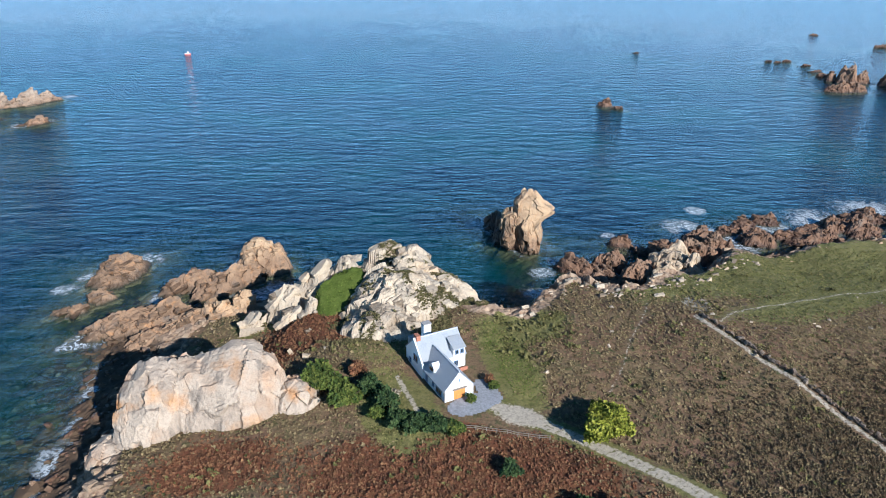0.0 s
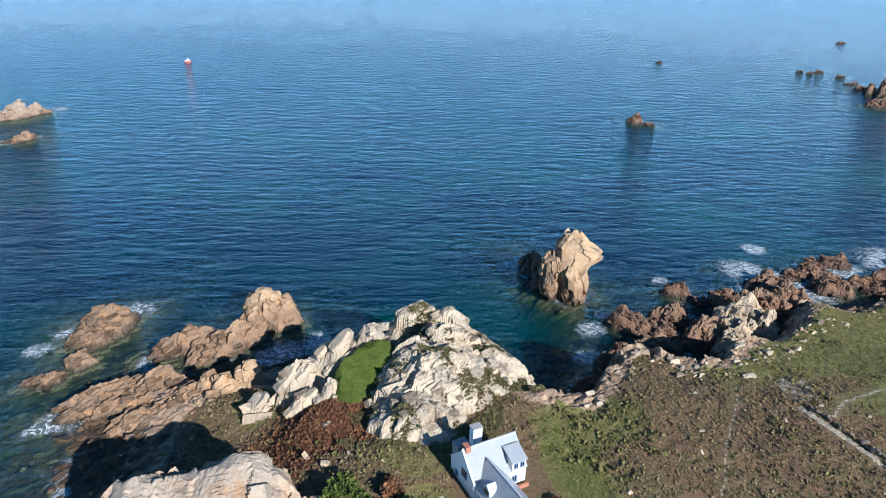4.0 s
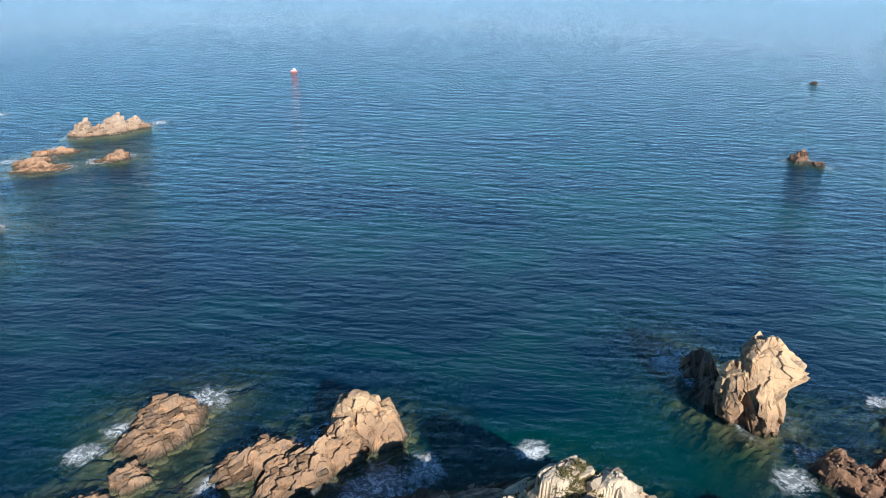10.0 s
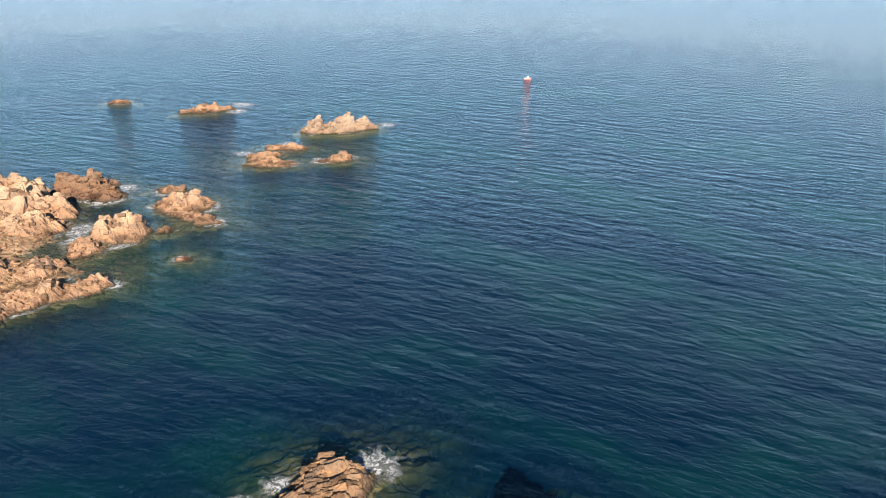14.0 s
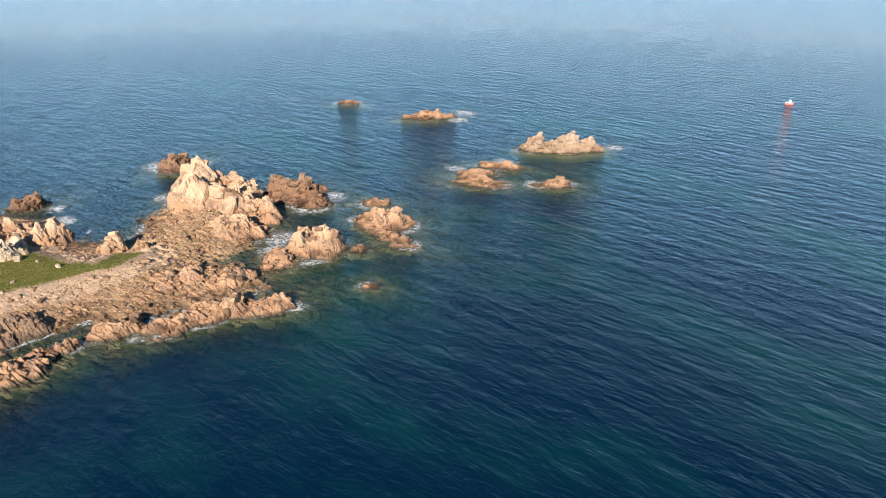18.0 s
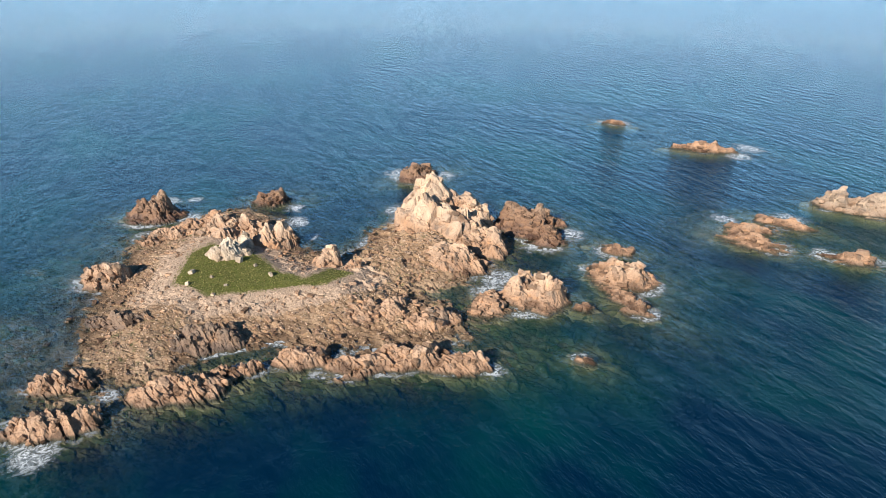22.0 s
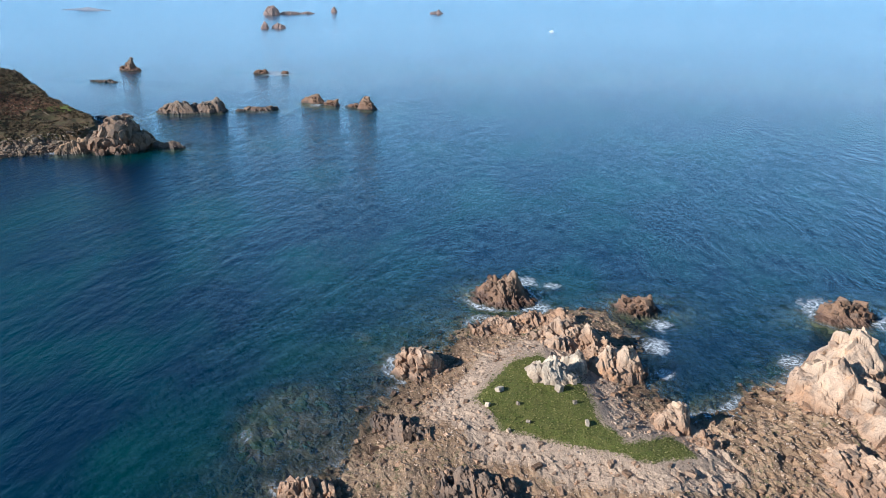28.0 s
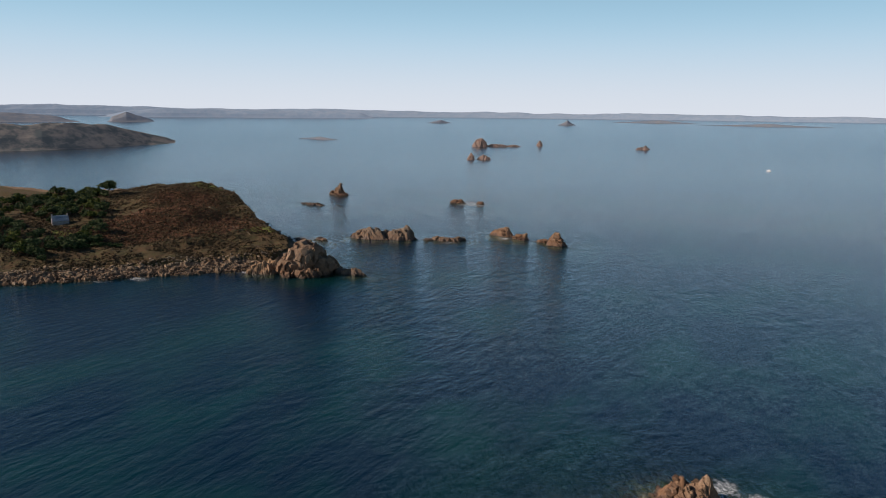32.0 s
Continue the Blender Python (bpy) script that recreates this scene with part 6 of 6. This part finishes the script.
bz = ground_z(30, 109)
shrub("round_bush", "large round yellow-green bush beside the track", 30, 107.5, bz, 5.4, 3.2, M_YELLOW, 7, 1900, 0.95, 6)
for i, (x, y, rx, rz, m, lab) in enumerate([(-24, 122, 4.5, 2.0, M_GORSE, "low spreading green gorse bush"), (-19, 117, 4.0, 2.0, M_GORSE, "low spreading green gorse bush"), (-14, 119, 2.6, 2.2, M_HEDGE, "dark green garden shrub"), (-10.5, 114.5, 2.4, 2.2, M_HEDGE, "dark green garden shrub"),
                                             (-8, 109.5, 2.6, 1.8, M_HEDGE, "dark green clipped hedge bush"), (-4.5, 108.0, 2.6, 1.7, M_HEDGE, "dark green clipped hedge bush"), (-0.8, 108.0, 2.4, 1.6, M_HEDGE, "dark green clipped hedge bush"), (2.5, 107.5, 2.0, 1.3, M_GORSE, "small light green shrub"), (-17, 124, 2.0, 1.6, M_BRACKEN, "reddish brown garden shrub"),
                                             (-12, 112, 1.6, 1.3, M_GORSE, "small light green shrub"), (5.8, 116.2, 0.8, 0.8, M_GORSE, "small green shrub at the door"), (9.5, 122.5, 1.0, 0.8, M_BRACKEN, "brown shrub in the flower bed"), (10.4, 120.5, 0.9, 0.7, M_GORSE, "green shrub in the flower bed"), (29, 86, 2.8, 1.6, M_HEDGE, "dark thorn bush among bracken"), (23, 88, 2.2, 1.4, M_HEDGE, "dark thorn bush among bracken"), (12, 97, 1.8, 1.2, M_HEDGE, "dark thorn bush among bracken")]):
    shrub("shrub", lab, x, y, ground_z(x, y), rx, rz, m, 40 + i, int(60 + 55 * rx * rx), 0.75, 3, group="garden shrubs")
pz = ground_z(-9, 118)
pamp = new("pampas_grass")
pamp.location = (-9, 118, pz)
tagged(pamp, "pampas grass clump with pale dry plumes", "grass")
cl = many_blocks("leaves", M_PAMPAS, [(0.5 * math.cos(a), 0.5 * math.sin(a), 0.2, 1.5) for a in np.linspace(0, 6, 12)], 5, 0.5, TUFTS)
cl.parent = pamp

# loose pale stones on the heath and along the cliff edge
r = random.Random(77)
EDGE = [(18, 149), (24, 156), (31, 167), (37, 168), (43, 160), (52, 164), (60, 171), (67, 168), (76, 184), (96, 196)]
for i in range(150):
    if i < 100:
        t = r.random() * (len(EDGE) - 1.001)
        p = Vector(EDGE[int(t)]).lerp(Vector(EDGE[int(t) + 1]), t % 1)
        x, y = p.x + r.gauss(0, 2.0), p.y + r.gauss(0, 2.0)
    elif i < 125:
        x, y = r.uniform(-34, -2), r.uniform(132, 156)
    else:
        x, y = r.uniform(15, 120), r.uniform(120, 172)
    size = (0.45 + 1.2 * r.random() ** 2) if i < 125 else r.uniform(0.4, 0.9)
    st = put_block("stone", M_BLUFF, x, y, ground_z(x, y) + 0.05 * size, size, r, turn=25 if i < 100 else None, long=1.3 if i < 100 else 1.0)
    tagged(st, "pale grey granite stone along the cliff's edge" if i < 100 else "pale grey granite stone lying on the heath", "stone", "stones on the heath")

# dry-stone field wall
wall = new("field_wall")
wall.location = (80, 121, ground_z(80, 121))
tagged(wall, "low tumbled dry-stone wall beside a footpath", "stone wall")
pts = [Vector(p) for p in WALL]
for a, b in zip(pts, pts[1:]):
    n = int((b - a).length / 0.5)
    for j in range(n):
        p = a.lerp(b, j / n) + Vector((1.3 + r.gauss(0, 0.2), 0.6 + r.gauss(0, 0.2)))
        put_block("stone", M_DARK, p.x, p.y, ground_z(p.x, p.y) + r.uniform(0.1, 0.65), r.uniform(0.45, 0.9), r, wall, turn=-60)

# fence by the drive
fence = new("fence")
fence.location = (12, 107, ground_z(12, 107))
tagged(fence, "weathered wooden post and rail fence", "fence")
fp = [(4.5 + 1.9 * i, 108.6 - 0.32 * i) for i in range(9)]
for i, (x, y) in enumerate(fp):
    zz = ground_z(x, y)
    ob = part("post", boxed(-0.07, 0.07, -0.07, 0.07, -0.3, 1.05), M_WOOD, fence)
    ob.matrix_basis = fence.matrix_basis.inverted() @ pose(x, y, zz)
    if i:
        px, py = fp[i - 1]
        for up in (0.45, 0.9):
            pz = ground_z(px, py)
            ob = part("rail", boxed(-0.03, 0.03, 0, math.dist((px, py, pz), (x, y, zz)), -0.05, 0.05), M_WOOD, fence)
            m = (Vector((x, y, zz)) - Vector((px, py, pz))).to_track_quat("Y", "Z").to_matrix().to_4x4()
            ob.matrix_basis = fence.matrix_basis.inverted() @ Matrix.Translation((px, py, pz + up)) @ m

# ---- boulders ----
M_BEACH = granite("beach_boulder", (0.36, 0.26, 0.17), (0.27, 0.17, 0.10), (0.14, 0.08, 0.05), 2.4, 0.2, 1.5, 5.0)
M_DARKB = granite("weathered_boulder", (0.26, 0.205, 0.145), (0.20, 0.14, 0.095), (0.10, 0.065, 0.042), 0.7, 0.2, 1.5, 5.0)
M_PEBBLE = granite("island_pebble", (0.47, 0.36, 0.27), (0.40, 0.285, 0.20), (0.2, 0.13, 0.085), 0.3, 0.15, 1.5, 5.0)
beach = new("boulder_beach")
tagged(beach, "beach of brown granite boulders below the slab", "boulders")
beach.location = (-75, 118, 0)
r = random.Random(9)
for i in range(290):
    x, y = r.uniform(-108, -56), r.uniform(95, 168)
    d = float(inside(np.array([x]), np.array([y]), COAST)[0])
    if -16 < d < 22 and not (x > -66 and y > 102 and y < 132):
        s = 0.6 + 1.6 * r.random() ** 2.2
        put_block("boulder", M_BEACH, x, y, ground_z(x, y) + 0.12 * s, s, r, beach, 0.2, turn=40)


def shore_band(x, y):
    d = inside(x, y, COAST)
    return np.clip(1 - np.abs(d - 3) / 9, 0, 1) * 0.8 + 1.0 * (d > -3) * (d < 24) * (x < -58) * (y < 170) + 0.25 * (d > -16) * (x < -58)


tagged(many_blocks("shore_boulders", M_BEACH, scatter(14000, -112, 190, 92, 262, shore_band, (0.35, 1.5), main_z, 631, -0.12), 11, 0.35, COBBLES), "heaped brown boulders along the shore", "boulders", kind="stuff")


def isle_z(x, y):
    return island_height(x[None], y[None])[0][0]


def isle_band(x, y):
    d, g = inside(x, y, ISLE), inside(x, y, TURF)
    return (g < -0.5) * np.clip(0.25 + (d > -12) * 0.6, 0, 1) * (d > -44 + 36 * (y > 172))


tagged(many_blocks("island_boulders", M_ISLE, scatter(7500, -370, -185, 100, 320, isle_band, (0.45, 1.8), isle_z, 632, -0.1), 12, 0.35, COBBLES), "brown granite boulders strewn over the island", "boulders", kind="stuff")
tagged(many_blocks("island_pebbles", M_PEBBLE, scatter(26000, -330, -215, 140, 275, lambda x, y: (inside(x, y, ISLE) > 0) * (inside(x, y, TURF) < -0.3) * 0.7, (0.22, 0.65), isle_z, 633, -0.05), 13, 0.35, COBBLES), "pink and grey pebbles on the island beach", "pebbles", kind="stuff")
tagged(many_blocks("island_turf", M_DRYGRASS, scatter(9000, -305, -250, 170, 230, lambda x, y: (inside(x, y, TURF) > 0.2) * 0.8, (0.2, 0.5), isle_z, 634), 14, 0.2, TUFTS), "short green turf on the island", "grass", kind="stuff")
r = random.Random(21)
for x, y, s in [(-278, 182, 1.6), (-271, 180, 1.3), (-284, 190, 1.8), (-281, 196, 2.0), (-268, 203, 1.5), (-276, 200, 1.1), (-266, 190, 0.9), (-273, 187, 1.0), (-262, 186, 0.9)]:
    st = put_block("stone", M_WHITE, x, y, float(isle_z(np.array([x]), np.array([y]))[0]) + 0.3 * s, s, r)
    tagged(st, "pale grey stone lying on green turf", "stone", "stones on the turf")


def head_z(x, y):
    return head_height(x[None], y[None])[0][0]


tagged(many_blocks("headland_boulders", M_DARKB, scatter(26000, -530, -370, -260, -85, lambda x, y: np.clip(1.2 - np.abs(inside(x, y, HEAD) - 9) / 11, 0, 1), (0.9, 2.6), head_z, 641, -0.1), 15, 0.35, COBBLES), "beach of big rounded boulders below the headland", "boulders", kind="stuff")
tagged(many_blocks("headland_scrub", M_DARKHEATH, scatter(70000, -690, -420, -480, -100, lambda x, y: (inside(x, y, HEAD) > 17) * np.clip(2.6 * (fbm(x / 12, y / 12, 645) - 0.25), 0, 1), (0.7, 2.0), head_z, 642), 16, 0.25, TUFTS), "dark heath scrub on the headland", "scrub", kind="stuff")
tagged(many_blocks("headland_bracken", M_DARKBRACKEN, scatter(34000, -670, -430, -360, -120, lambda x, y: (inside(x, y, HEAD) > 24) * np.clip(0.4 + 1.5 * np.maximum(ellipse(x, y, -530, -215, 60, 36, -50), ellipse(x, y, -585, -255, 30, 40) - 0.2) + fbm(x / 9, y / 9, 646) - 0.5, 0, 1), (0.8, 1.8), head_z, 643), 17, 0.25, TUFTS), "brown bracken on the headland slope", "bracken", kind="stuff")

# cottage and trees on the headland
r = random.Random(33)


def head_at(x, y):
    return float(head_z(np.array([x], float), np.array([y], float))[0])


cot = new("cottage")
cot.matrix_basis = pose(-509, -293, head_at(-500, -288), 0, 0, -30)
tagged(cot, "grey stone cottage with slate roof among trees", "house")
gabled(cot, 0, 11, 0, 6.5, 3.2, 6.6, "x", face=M_STONEWORK)
part("chimney", boxed(0.1, 0.9, 2.8, 3.8, 5, 8), M_STONEWORK, cot)
part("chimney", boxed(10.1, 10.9, 2.8, 3.8, 5, 8), M_STONEWORK, cot)
for x in (1.5, 5.0, 8.5):
    window(cot, x, x + 1.0, 0.0, 0.9, 2.1, -1)
for i in range(300):
    x, y = r.uniform(-605, -435), r.uniform(-430, -215)
    if y > -213 + 1.198 * (x + 477) or y < -250 + 1.5 * (x + 440) - 60 or along(np.array([x]), np.array([y]), [(-501, -290), (-468, -247)])[0] < 10 or inside(np.array([x]), np.array([y]), HEAD)[0] < 27:
        continue
    rx = r.uniform(2.5, 6.0)
    shrub("tree", "dark green windswept tree on the headland", x, y, head_at(x, y), rx, rx * 0.7, r.choice((M_PINE, M_PINE, M_HEDGE, M_GORSE)), 700 + i, 80, 1.7, 3, "tree", "headland trees", 0.6)
shrub("pine_tree", "broad dark pine on the headland's skyline", -592, -352, head_at(-592, -352), 9, 4.5, M_PINE, 777, 420, 1.8, 5, "tree", "headland trees", 4.0)
for i in range(26):
    x, y = -452 - i * 2.3 + r.uniform(-1, 1), -236 + i * 2.4
    if inside(np.array([x]), np.array([y]), HEAD)[0] > 20 and i < 14:
        shrub("shrub", "clipped dark hedge above the beach", x, y, head_at(x, y), 2.4, 1.6, M_HEDGE, 800 + i, 60, 1.0, 2, group="headland hedge")


# ---- boats ----
def boat(name, label, x, y, z, length, turn, stripe):
    b = new(name)
    b.matrix_basis = pose(x, y, z, 0, 0, turn)
    tagged(b, label, "boat")
    L, W = length / 2, length * 0.16
    bm = bmesh.new()
    top = [bm.verts.new(p) for p in ((-L, -W, 1.0), (L * 0.4, -W, 1.15), (L, 0, 1.5), (L * 0.4, W, 1.15), (-L, W, 1.0))]
    low = [bm.verts.new(p) for p in ((-L * 0.9, -W * 0.6, -0.3), (L * 0.3, -W * 0.6, -0.3), (L * 0.8, 0, -0.3), (L * 0.3, W * 0.6, -0.3), (-L * 0.9, W * 0.6, -0.3))]
    bm.faces.new(top), bm.faces.new(low[::-1])
    for i in range(5):
        bm.faces.new((low[i], low[(i + 1) % 5], top[(i + 1) % 5], top[i]))
    part("hull", bm, stripe, b)
    part("cabin", boxed(-L * 0.2, L * 0.35, -W * 0.6, W * 0.6, 1.0, 2.6), M_HULL, b)
    part("deck", boxed(-L * 0.95, L * 0.45, -W * 0.9, W * 0.9, 1.1, 1.25), M_HULL, b)
    part("mast", boxed(-0.05, 0.05, -0.05, 0.05, 2.5, 3.6), M_HULL, b)


boat("fishing_boat", "small white boat with red trim at sea", -209, 603, 0, 5.0, 20, M_REDP)
sx, sy, sz = (float(v) for v in far_off(np.array(-1560.0), np.array(120.0)))
boat("motor_boat", "small white motor boat far out at sea", sx, sy, sz, 9, 60, M_HULL)
